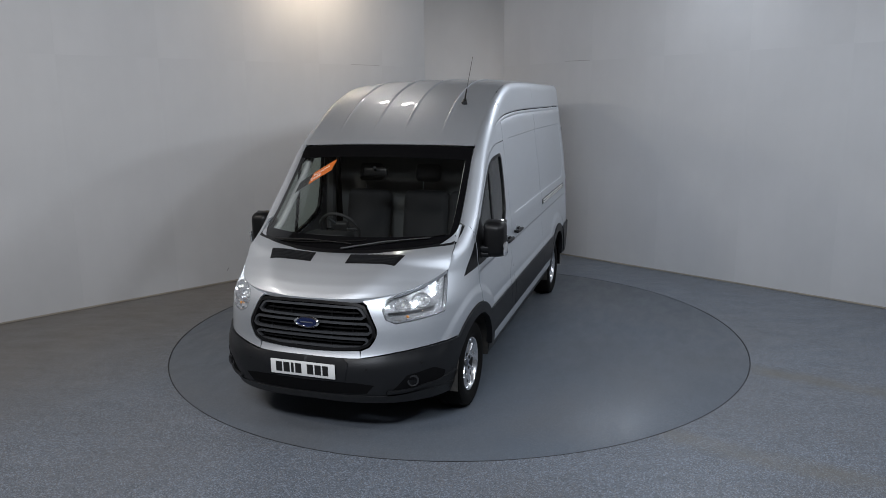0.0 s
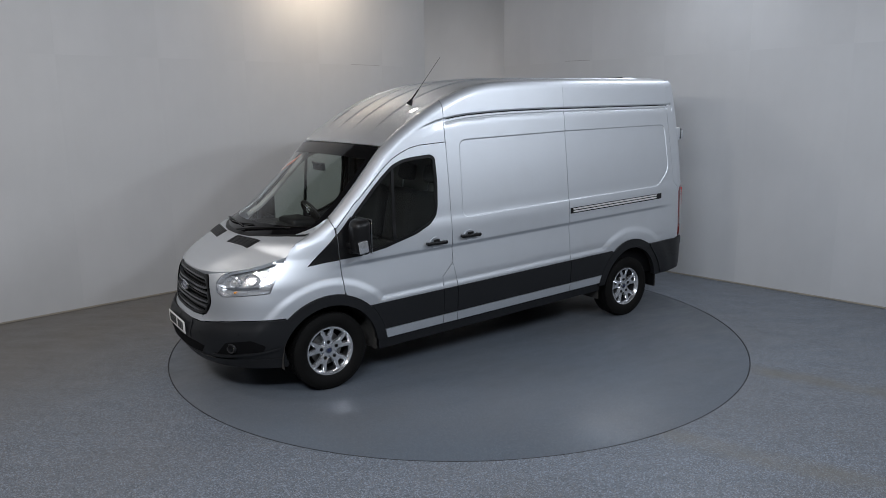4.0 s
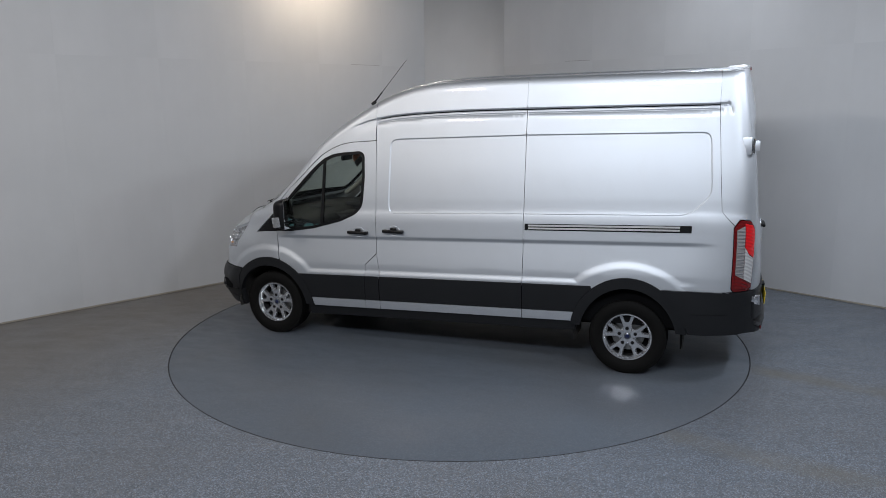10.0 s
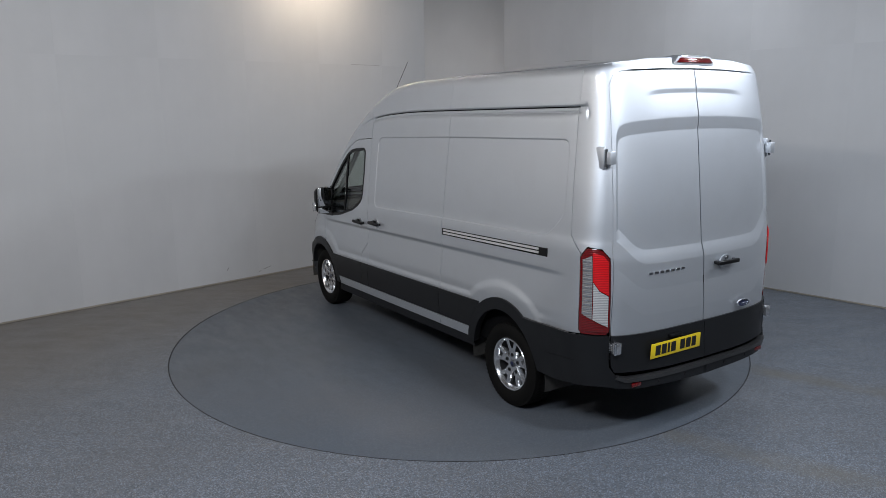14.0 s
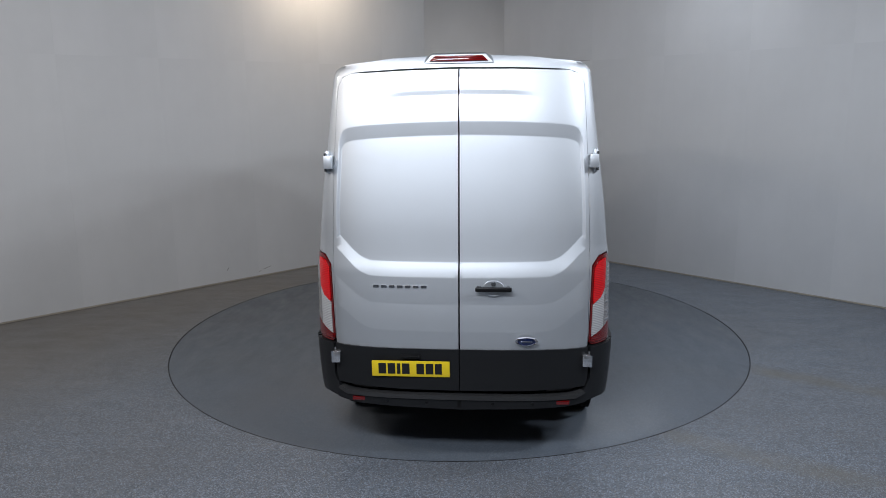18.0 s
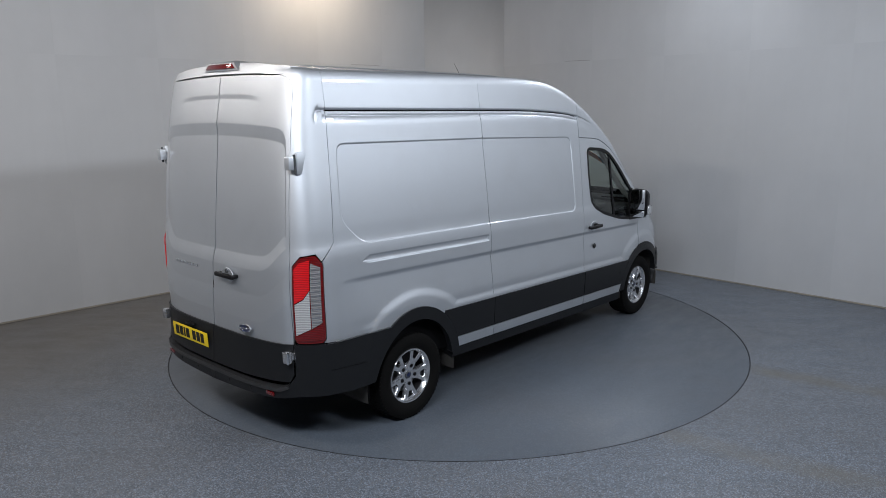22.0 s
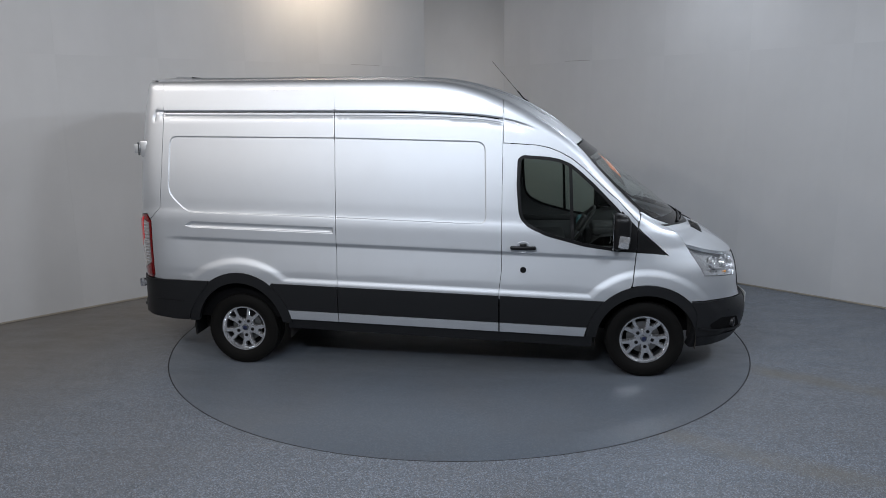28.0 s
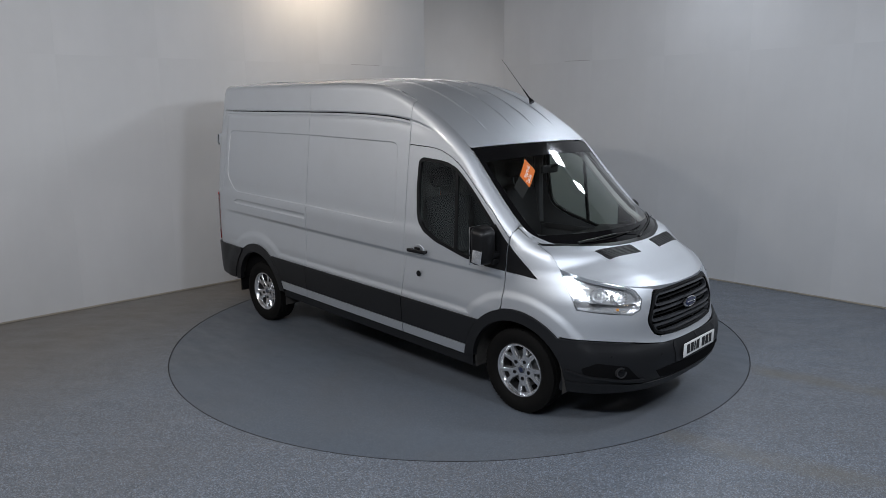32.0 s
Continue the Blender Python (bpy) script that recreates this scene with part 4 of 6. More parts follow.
    # sill under the doors
    sill = [(1.40, 0.275), (1.415, zl(1.4, SILL) - 0.006)] + [(-1.40, zl(-1.4, SILL) - 0.006), (-1.41, 0.375)]
    panel("sill", [sill], CLAD, van, s, off=-0.012, depth=0.10, gap=0, grid=0.2)
    # tail lamp in its three fields
    lamp = panel("tail_lamp", [TAIL_LAMP], RED, van, s, off=0.004, gap=0.002, depth=0.05, grid=0.03, label="red and clear tail lamp cluster")
    u0, u1 = min(p[0] for p in TAIL_LAMP) + 0.016, max(p[0] for p in TAIL_LAMP) - 0.020
    um = u0 + (u1 - u0) * 0.56
    panel("lit_lens", [[(u0, 1.367), (u0 + 0.03, 1.407), (um, 1.427), (um, 1.227), (u0 + 0.6 * (um - u0), 1.167), (u0, 1.132)]], REDSHEEN, lamp, s, off=0.012, gap=0, depth=0.012, grid=0.02, label="red brake light lens with a painted-in sheen")
    panel("clear_lens", [[(u0, 1.124), (u0 + 0.6 * (um - u0), 1.159), (um, 1.219), (um, 0.955), (u0, 0.905)]], CLEARREAR, lamp, s, off=0.011, gap=0, depth=0.012, grid=0.02, label="clear reversing light lens")
    panel("lower_lens", [[(u0, 0.897), (um, 0.947), (u1, 0.985), (u1, 0.872), (u0, 0.866)]], RED, lamp, s, off=0.011, gap=0, depth=0.012, grid=0.02, label="red lower lens")
    panel("side_lens", [[(um + 0.006, 1.405), (u1 - 0.004, 1.372), (u1 - 0.004, 0.992), (um + 0.006, 0.956)]], SIDELENS, lamp, s, off=0.010, gap=0, depth=0.010, grid=0.03, label="clear side marker lens")
    for k in range(13):
        zz = 1.366 - k * 0.030
        panel("side_rib", [[(um + 0.010, zz), (u1 - 0.008, zz), (u1 - 0.008, zz - 0.009), (um + 0.010, zz - 0.009)]], ALLOY, lamp, s, off=0.0125, gap=0, depth=0.004, grid=0.1, label="bright rib of the side lens")
    # headlamp
    lampf = panel("headlamp", [HEAD], LAMPBOWL, van, s, off=-0.055, gap=0.001, depth=-0.052, grid=0.03, label="clear headlamp with chrome reflectors")
    panel("lamp_bezel", [HEAD, shrink(HEAD, 0.007)], ALLOY, lampf, s, off=-0.002, gap=0.002, depth=0.05, grid=0.2)
    lens = panel("lamp_lens", [HEAD], LENS, lampf, s, off=0.002, gap=0.002, depth=0, grid=0.04)
    lens.visible_shadow = False
    for yy, zz, r in ((0.675, 1.025, 0.050), (0.785, 1.045, 0.055)):
        p, nn = surface(np.array([u_front(yy, zz)]), np.array([zz]), -0.030, False)
        bm = lathe_bm([(0.006, -0.045), (r * 0.5, -0.036), (r * 0.85, -0.014), (r, 0.0), (r + 0.004, -0.002), (r + 0.006, -0.03)], "z", 28)
        bmesh.ops.scale(bm, vec=(1.18, 0.92, 1), verts=bm.verts)
        d = Vector((nn[0][0] + 0.8, nn[0][1] * s, nn[0][2])).normalized()
        bmesh.ops.transform(bm, matrix=Matrix.Translation((p[0][0], p[0][1] * s, p[0][2])) @ d.to_track_quat("Z", "Y").to_matrix().to_4x4(), verts=bm.verts)
        bowl = part("reflector", bm, BOWL, lampf)
        bm = bmesh.new()
        bmesh.ops.create_uvsphere(bm, u_segments=12, v_segments=8, radius=0.011)
        bmesh.ops.translate(bm, vec=(p[0][0] - 0.012, p[0][1] * s, p[0][2]), verts=bm.verts)
        part("bulb", bm, WHITE, bowl)
    # blade, turn signal and the ladder of facets along the outer edge
    panel("lamp_blade", [fr((0.585, 0.972), (0.70, 0.975), (0.86, 0.985), (0.86, 0.973), (0.70, 0.963), (0.59, 0.960))], CHROME, lampf, s, off=-0.020, gap=0, depth=0.025, grid=0.1)
    panel("turn_signal", [fr((0.62, 0.945), (0.70, 0.948), (0.80, 0.955), (0.80, 0.925), (0.70, 0.915), (0.63, 0.918))], LAMPBOWL, lampf, s, off=-0.042, gap=0, depth=0.01, grid=0.1)
    p, nn = surface(np.array([u_front(0.72, 0.934)]), np.array([0.934]), -0.032, False)
    bm = bmesh.new()
    bmesh.ops.create_uvsphere(bm, u_segments=12, v_segments=8, radius=0.010)
    bmesh.ops.translate(bm, vec=(p[0][0], p[0][1] * s, p[0][2]), verts=bm.verts)
    part("bulb", bm, AMBER, lampf, "amber bulb")
    for k in range(8):
        z1 = 1.165 - 0.027 * k
        ue = 2.296 + 0.321 * (1.205 - z1)
        panel("facet", [[(ue + 0.014, z1), (ue + 0.070 - 0.003 * k, z1 - 0.008), (ue + 0.074 - 0.003 * k, z1 - 0.024), (ue + 0.021, z1 - 0.019)]], LAMPBOWL, lampf, s, off=-0.034, gap=0, depth=0.02, grid=0.2)
    return door, mid_ob


SIDES = {s: body_side(s) for s in (1, -1)}


# ---------------------------------------------------------------- van: roof, windscreen, bonnet
from mathutils.bvhtree import BVHTree


def patch(name, rows, mat, parent, label="", lip=0.0, mirror=True):
    """A sheet over rows of points that run from the middle to the van's left edge; mirrored to the other half."""
    rows = np.array(rows, float)
    if mirror:
        other = rows[:, :0:-1] * np.array([1, -1, 1])
        rows = np.concatenate([other, rows], 1)
    n, m = rows.shape[:2]
    verts = [tuple(p) for p in rows.reshape(-1, 3)]
    faces = [(i * m + j, i * m + j + 1, (i + 1) * m + j + 1, (i + 1) * m + j) for i in range(n - 1) for j in range(m - 1)]
    if lip:
        ring = [j for j in range(m)] + [i * m + m - 1 for i in range(1, n)] + [(n - 1) * m + j for j in range(m - 2, -1, -1)] + [i * m for i in range(n - 2, 0, -1)]
        k = len(verts)
        cx = rows.reshape(-1, 3).mean(0)
        for i in ring:
            p = np.array(verts[i])
            q = p + (cx - p) * 0.01
            verts.append((q[0], q[1], p[2] - lip))
        for a in range(len(ring)):
            b = (a + 1) % len(ring)
            faces.append((ring[a], ring[b], k + b, k + a))
    me = mesh_from(name, verts, faces, mat, True)
    bm = bmesh.new()
    bm.from_mesh(me)
    bmesh.ops.remove_doubles(bm, verts=bm.verts, dist=1e-5)
    bmesh.ops.recalc_face_normals(bm, faces=bm.faces)
    if sum(f.normal.z * f.calc_area() for f in bm.faces) < 0:
        bmesh.ops.reverse_faces(bm, faces=bm.faces)
    bm.to_mesh(me)
    bm.free()
    me.set_sharp_from_angle(angle=radians(42))
    ob = new(name, me)
    ob.parent = parent
    if label:
        tagged(ob, label)
    return ob


def at(u, z):
    return base(np.array([u]), np.array([z]))[0]


# roof, with four pressed ribs
ROOF_C = curve((-2.8, 2.735), (-2.4, 2.717), (-1.5, 2.708), (-0.4, 2.696), (0.0, 2.675), (0.25, 2.636), (0.45, 2.580), (0.62, 2.515), (0.9, 2.352), (1.24, 2.092))
chain = [at(x, float(EDGE_Z(x))) for x in np.linspace(1.24, -2.533, 70)] + [at(u, float(EDGE_Z(u))) for u in (-2.62, -2.70)] + [at(u, z) for u, z in rr(*dense(TOP_EDGE_REAR[::-1], 0.06, False))]
COLS = sorted(set(np.round(np.concatenate([np.linspace(0, 1, 19), np.linspace(0.155, 0.215, 9), np.linspace(0.59, 0.65, 9)]), 4)))
rows = []
for x, y, z in chain:
    bow = 0.092 * float(smooth(0.2, 1.24, x))
    zc = max(z, float(ROOF_C(x)) - 0.0)
    row = []
    for b in COLS:
        rib = sum(math.exp(-((b - c) / 0.011) ** 2) for c in (0.185, 0.62)) * 0.010 * float(smooth(1.06, 0.98, x)) * float(smooth(-2.5, -2.42, x))
        row.append((x + bow * (1 - b * b), y * b, z + (zc - z) * (1 - b ** 2.4) + rib))
    rows.append(row)
patch("roof", rows, PAINT, van, "silver high roof with pressed ribs")

# windscreen
scr_edge = [at(u_side(x, float(EDGE_Z(x))), float(EDGE_Z(x))) for x in np.linspace(1.252, 1.985, 26)]


def screen_point(a, b, out=0.0):
    i = a * 25
    k = min(24, int(i))
    e = scr_edge[k] * (1 - (i - k)) + scr_edge[k + 1] * (i - k)
    c0, c1 = np.array([1.338, 0, 2.086]), np.array([2.312, 0, 1.326])
    c = c0 + (c1 - c0) * a + np.array([0.010, 0, 0.012]) * math.sin(math.pi * a)
    f = b ** 2.3
    return (c[0] + (e[0] - c[0]) * f + out * 0.7, e[1] * b, c[2] + (e[2] - c[2]) * f + out * 0.7)


def screen_rows(a0, a1, b0, b1, na, nb, out=0.0):
    return [[screen_point(a, b, out) for b in np.linspace(b0, b1, nb)] for a in np.linspace(a0, a1, na)]


windscreen = patch("windscreen", screen_rows(0.0, 1.0, 0, 1, 22, 16), SCREEN, van, "clear laminated windscreen with a black border")
windscreen.visible_shadow = False
patch("top_band", screen_rows(0.004, 0.135, 0, 0.995, 4, 16, 0.002), FRIT, windscreen)
patch("bottom_band", screen_rows(0.885, 0.996, 0, 0.995, 4, 16, 0.002), FRIT, windscreen)
for s in (1, -1):
    r = np.array(screen_rows(0.13, 0.93, 0.945, 0.995, 16, 3, 0.002)) * np.array([1, s, 1])
    patch("side_band", r, FRIT, windscreen, mirror=False)
    # painted pillar foot that rounds off the glass's lower corner
    foot_rows = []
    for a in np.linspace(0.76, 1.0, 12):
        b_in = 1.0 - 0.11 * ((a - 0.76) / 0.24) ** 2.6
        foot_rows.append([np.array(screen_point(a, b, 0.006 if b < 1 else -0.004)) * np.array([1, s, 1]) for b in (b_in, b_in + 0.3 * (1.018 - b_in), b_in + 0.7 * (1.018 - b_in), 1.018)])
    patch("pillar_foot", foot_rows, PAINT, van, "painted pillar foot beside the windscreen", mirror=False)

# bonnet
hood_edge = [at(u_side(x, z), z) for x, z in ((1.99, 1.37), (2.04, 1.345), (2.104, 1.315), (2.15, 1.275), (2.195, 1.207))] + [at(*p) for p in dense(sd((2.24, 1.192)) + fr((0.80, 1.148), (0.74, 1.127), (0.625, 1.094), (0.55, 1.083)), 0.05, False)]
hood_mid = [np.array([x, 0, z]) for x, z in ((2.322, 1.318), (2.385, 1.297), (2.46, 1.262), (2.57, 1.20), (2.66, 1.14), (2.72, 1.09), (2.748, 1.062))]


def run(points, t):
    i = t * (len(points) - 1)
    k = min(len(points) - 2, int(i))
    return points[k] * (1 - (i - k)) + points[k + 1] * (i - k)


arc = np.concatenate([[0], np.cumsum([np.linalg.norm(b - a) for a, b in zip(hood_edge, hood_edge[1:])])])
arc /= arc[-1]
rows = []
for a in np.linspace(0, 1, 34):
    e = np.array([np.interp(a, arc, [p[k] for p in hood_edge]) for k in range(3)])
    c = run(hood_mid, a)
    row = []
    for b in np.linspace(0, 1, 24):
        f = b ** 2.6
        swell = 0.016 * math.exp(-((b - 0.62 + 0.12 * a) / 0.16) ** 2) * math.sin(math.pi * min(1, a * 0.9 + 0.08)) - 0.006 * math.exp(-(b / 0.3) ** 2) * math.sin(math.pi * a)
        row.append((c[0] + (e[0] - c[0]) * f, e[1] * b, c[2] + (e[2] - c[2]) * f + swell))
    rows.append(row)
bonnet = patch("bonnet", rows, PAINT, van, lip=0.03)
TREE = BVHTree.FromPolygons([v.co for v in bonnet.data.vertices], [tuple(p.vertices) for p in bonnet.data.polygons])


def on_bonnet(x, y, up=0.0):
    hit = TREE.ray_cast(Vector((x, y, 3)), Vector((0, 0, -1)))
    return Vector((x, y, (hit[0].z if hit[0] else 1.25) + up))


def quad_patch(corners, nu, nv, up, depth):
    """A thin raised plate on the bonnet between four plan corners."""
    bm = bmesh.new()
    g = []
    for i in range(nu + 1):
        row = []
        for j in range(nv + 1):
            s, t = i / nu, j / nv
            p = [corners[0][k] * (1 - s) * (1 - t) + corners[1][k] * s * (1 - t) + corners[2][k] * s * t + corners[3][k] * (1 - s) * t for k in (0, 1)]
            row.append(bm.verts.new(on_bonnet(p[0], p[1], up)))
        g.append(row)
    fs = [bm.faces.new((g[i][j], g[i + 1][j], g[i + 1][j + 1], g[i][j + 1])) for i in range(nu) for j in range(nv)]
    bmesh.ops.recalc_face_normals(bm, faces=fs)
    ext = bmesh.ops.extrude_face_region(bm, geom=fs)
    bmesh.ops.translate(bm, vec=(0, 0, -depth), verts=[v for v in ext["geom"] if isinstance(v, bmesh.types.BMVert)])
    return bm


VENT = [(2.352, 0.150), (2.296, 0.572), (2.405, 0.530), (2.452, 0.147)]
for s in (1, -1):
    cs = [(x, y * s) for x, y in VENT]
    vent = part("bonnet_vent", quad_patch(cs, 8, 3, 0.004, 0.012), BLACK, bonnet, "black plastic air vent set in the bonnet")
    for k in range(6):
        f0, f1 = 0.10 + k * 0.14, 0.16 + k * 0.14
        c = np.array(cs)
        a0, b0 = c[0] + (c[3] - c[0]) * f0, c[1] + (c[2] - c[1]) * f0
        a1, b1 = c[0] + (c[3] - c[0]) * f1, c[1] + (c[2] - c[1]) * f1
        mid0, mid1 = (b0 - a0) * 0.05, (b1 - a1) * 0.05
        part("vent_slat", quad_patch([tuple(a0 + mid0), tuple(b0 - mid0), tuple(b1 - mid1), tuple(a1 + mid1)], 4, 1, 0.008, 0.01), CLAD, vent)

# cowl under the wipers
rows = [[(screen_point(1.0, b)[0] + dx, screen_point(1.0, b)[1], screen_point(1.0, b)[2] + dz) for b in np.linspace(0, 1.0, 16)] for dx, dz in ((-0.05, 0.030), (-0.03, 0.016), (0.0, 0.006), (0.03, -0.012))]
patch("scuttle", rows, BLACK, van, "black plastic scuttle below the windscreen")

# ---------------------------------------------------------------- van: nose
grille = tagged(new("grille"), "dark grey slatted radiator grille with a bright outline")
grille.parent = van
panel("grille_back", [GRILLE], UNDER, grille, off=-0.06, gap=0, depth=0, grid=0.1, full=True)


def half_ring(loop, by):
    """Outline of a frame's half that is open at the middle."""
    k = [p for p in loop]
    inner = shrink(loop, by)
    inner[0], inner[-1] = (loop[0][0], loop[0][1] - by), (loop[-1][0], loop[-1][1] + by)
    return k + inner[::-1]


panel("grille_frame", [half_ring(GRILLE, 0.020)], BLACK, grille, off=0.006, gap=0, depth=0.06, grid=0.2, full=True, label="black grille surround")
HALF_G = curve((0.68, 0.40), (0.715, 0.448), (0.80, 0.500), (0.845, 0.512), (0.93, 0.468), (1.01, 0.420), (1.04, 0.36))
for z0, z1 in ((0.717, 0.797), (0.812, 0.907), (0.922, 1.020)):
    w0, w1 = float(HALF_G(z0 + 0.02)) - 0.020, float(HALF_G(z1 - 0.02)) - 0.020
    loop = fr((0.0, z1), (0.2, z1 - 0.001), (w1 - 0.03, z1 - 0.003), (w1, z1 - 0.026), (w0, z0 + 0.026), (w0 - 0.03, z0 + 0.003), (0.2, z0 + 0.001), (0.0, z0))
    bar = panel("grille_bar", [half_ring(loop, 0.017)], BAR, grille, off=-0.004, gap=0, depth=0.03, grid=0.2, full=True, label="dark grey looped grille bar")
    zm = (z0 + z1) / 2
    panel("bar_rib", [fr((0.0, zm + 0.006), (0.3, zm + 0.006), (min(w0, w1) - 0.03, zm + 0.005), (min(w0, w1) - 0.03, zm - 0.005), (0.3, zm - 0.006), (0.0, zm - 0.006))], BLACK, bar, off=-0.03, gap=0, depth=0.015, grid=0.2, full=True)
for y in (0.16, 0.33):
    for s in (1, -1):
        panel("grille_post", [fr((y, 0.70), (y + 0.012, 0.70), (y + 0.012, 1.03), (y, 1.03))], UNDER, grille, s, off=-0.040, gap=0, depth=0.015, grid=0.2)


def oval(parent, at_m, w, h):
    """A plain oval badge: a blue field in a bright ring."""
    ring = lathe_bm([(0.40, 0.0), (0.40, 0.012), (0.44, 0.016), (0.5, 0.010), (0.5, 0.0)], "z", 40)
    bmesh.ops.scale(ring, vec=(w, h, 1), verts=ring.verts)
    bmesh.ops.transform(ring, matrix=at_m, verts=ring.verts)
    badge = part("badge", ring, CHROME, parent, "plain oval badge with a bright ring")
    disc = lathe_bm([(0.0, 0.011), (0.2, 0.011), (0.41, 0.007), (0.41, 0.0)], "z", 40)
    bmesh.ops.scale(disc, vec=(w, h, 1), verts=disc.verts)
    bmesh.ops.transform(disc, matrix=at_m, verts=disc.verts)
    part("badge_field", disc, BLUE, badge)
    bar = box_bm((w * 0.5, h * 0.13, 0.003), (0, 0, 0.012), 0.001, 1)
    bmesh.ops.transform(bar, matrix=at_m, verts=bar.verts)
    part("badge_mark", bar, CHROME, badge)


FACE_X = Matrix(((0, 0, 1, 0), (1, 0, 0, 0), (0, 1, 0, 0), (0, 0, 0, 1)))  # local z ahead, local x to the van's left
oval(grille, Matrix.Translation((2.800, 0, 0.893)) @ pose(0, 0, 0, 0, -6, 0) @ FACE_X, 0.205, 0.082)

panel("nose_strip", [fr((0.0, 0.6875), (0.2, 0.6925), (0.40, 0.7035), (0.412, 0.656), (0.2, 0.650), (0.0, 0.6485))], PAINT, van, off=-0.003, gap=0, depth=0.03, grid=0.016, full=True, label="painted strip under the grille")
bump_top = fr((0.0, 0.648), (0.41, 0.648), (0.5, 0.660), (0.65, 0.684), (0.80, 0.700)) + sd((2.38, 0.703), (2.26, 0.706), (2.245, 0.702))
bump = bump_top + sd((2.275, 0.655), (2.298, 0.60), (2.300, 0.50), (2.280, 0.44), (2.26, 0.36), (2.24, 0.30)) + sd((2.40, 0.30)) + fr((0.80, 0.31), (0.5, 0.335), (0.0, 0.345))
front_bumper = panel("front_bumper", [bump], CLAD, van, off=0.018, gap=0, depth=0.06, grid=0.045, full=True, label="dark grey textured plastic front bumper")
panel("bumper_lip", [sd((2.275, 0.385), (2.25, 0.295)) + fr((0.80, 0.30), (0.5, 0.322), (0.0, 0.335), (0.0, 0.40), (0.45, 0.395), (0.55, 0.385), (0.80, 0.392))], CLAD, front_bumper, off=0.026, gap=0, depth=0.05, grid=0.06, full=True)
panel("lower_intake", [fr((0.0, 0.492), (0.40, 0.490), (0.515, 0.472), (0.46, 0.412), (0.0, 0.402))], UNDER, front_bumper, off=0.021, gap=0, depth=0.01, grid=0.1, full=True)
panel("plate_shelf", [fr((0.0, 0.645), (0.30, 0.645), (0.34, 0.62), (0.32, 0.50), (0.0, 0.492))], CLAD, front_bumper, off=0.024, gap=0, depth=0.03, grid=0.1, full=True)
for s in (1, -1):
    fog_hole = panel("fog_recess", [rounded(fr((0.60, 0.405), (0.655, 0.45), (0.72, 0.53), (0.86, 0.55)) + sd((2.42, 0.50), (2.44, 0.45)) + fr((0.78, 0.435)), 0.02)], UNDER, front_bumper, s, off=0.0205, gap=0, depth=0.01, grid=0.06)
    panel("bumper_blade", [fr((0.585, 0.408), (0.70, 0.408), (0.80, 0.422)) + sd((2.42, 0.446), (2.315, 0.468), (2.315, 0.480), (2.42, 0.459)) + fr((0.80, 0.436), (0.70, 0.424), (0.60, 0.424))], CLAD, front_bumper, s, off=0.036, gap=0, depth=0.03, grid=0.1)
    p = surface(np.array([u_front(0.745, 0.482)]), np.array([0.482]), 0.012)[0][0] * np.array([1, s, 1]) - np.array([0.020, 0, 0])
    bm = lathe_bm([(0.0, 0.004), (0.025, 0.008), (0.036, 0.012), (0.042, 0.012), (0.044, -0.03)], "x", 24)
    bmesh.ops.transform(bm, matrix=Matrix.Translation(p + np.array([0.022, 0.008 * s, 0])) @ pose(0, 0, 0, 0, 0, 28 * s), verts=bm.verts)
    part("fog_lamp", bm, DISCM, fog_hole, "round fog lamp in the bumper")
    bm = lathe_bm([(0.0, 0.016), (0.02, 0.014), (0.030, 0.010)], "x", 24)
    bmesh.ops.transform(bm, matrix=Matrix.Translation(p + np.array([0.022, 0.008 * s, 0])) @ pose(0, 0, 0, 0, 0, 28 * s), verts=bm.verts)
    part("fog_glass", bm, FRIT, fog_hole)
    for y, z in ((0.47, 0.585), (0.80, 0.60)):
        q, nn = surface(np.array([u_front(y, z)]), np.array([z]), 0.016)
        bm = lathe_bm([(0.0, 0.004), (0.009, 0.003), (0.011, 0.0)], "z", 14)
        d = Vector((nn[0][0], nn[0][1] * s, nn[0][2]))
        bmesh.ops.transform(bm, matrix=Matrix.Translation((q[0][0], q[0][1] * s, q[0][2])) @ d.to_track_quat("Z", "Y").to_matrix().to_4x4(), verts=bm.verts)
        part("parking_sensor", bm, BLACK, front_bumper)


def number_plate(parent, m, mat, label):
    plate = part("number_plate", box_bm((0.52, 0.111, 0.006), (0, 0, 0), 0.004, 2, None), mat, parent, label)
    plate.matrix_basis = m
    x = -0.215
    for k, wd in enumerate((0.05, 0.05, 0.022, 0.05, 0, 0.05, 0.05, 0.045)):
        if not wd:
            x += 0.034
            continue
        b = part("plate_bar", box_bm((wd, 0.074, 0.002), (x + wd / 2, 0.002, 0.0042), 0.0006, 1), INK, plate)
        x += wd + 0.012
    return plate


number_plate(front_bumper, Matrix.Translation((2.902, 0, 0.572)) @ pose(0, 0, 0, 0, 1, 0) @ FACE_X, WHITE, "white front number plate with black bars")

# ---------------------------------------------------------------- van: tail
def cup_bm(w, h):
    """A shallow oval dish with a rolled rim that faces +y."""
    bm = lathe_bm([(0.0, 0.0008), (0.55, 0.0012), (0.84, 0.0022), (0.93, 0.0040), (1.0, 0.0030), (1.03, -0.004)], "y", 32)
    bmesh.ops.scale(bm, vec=(w, 1, h), verts=bm.verts)
    return bm


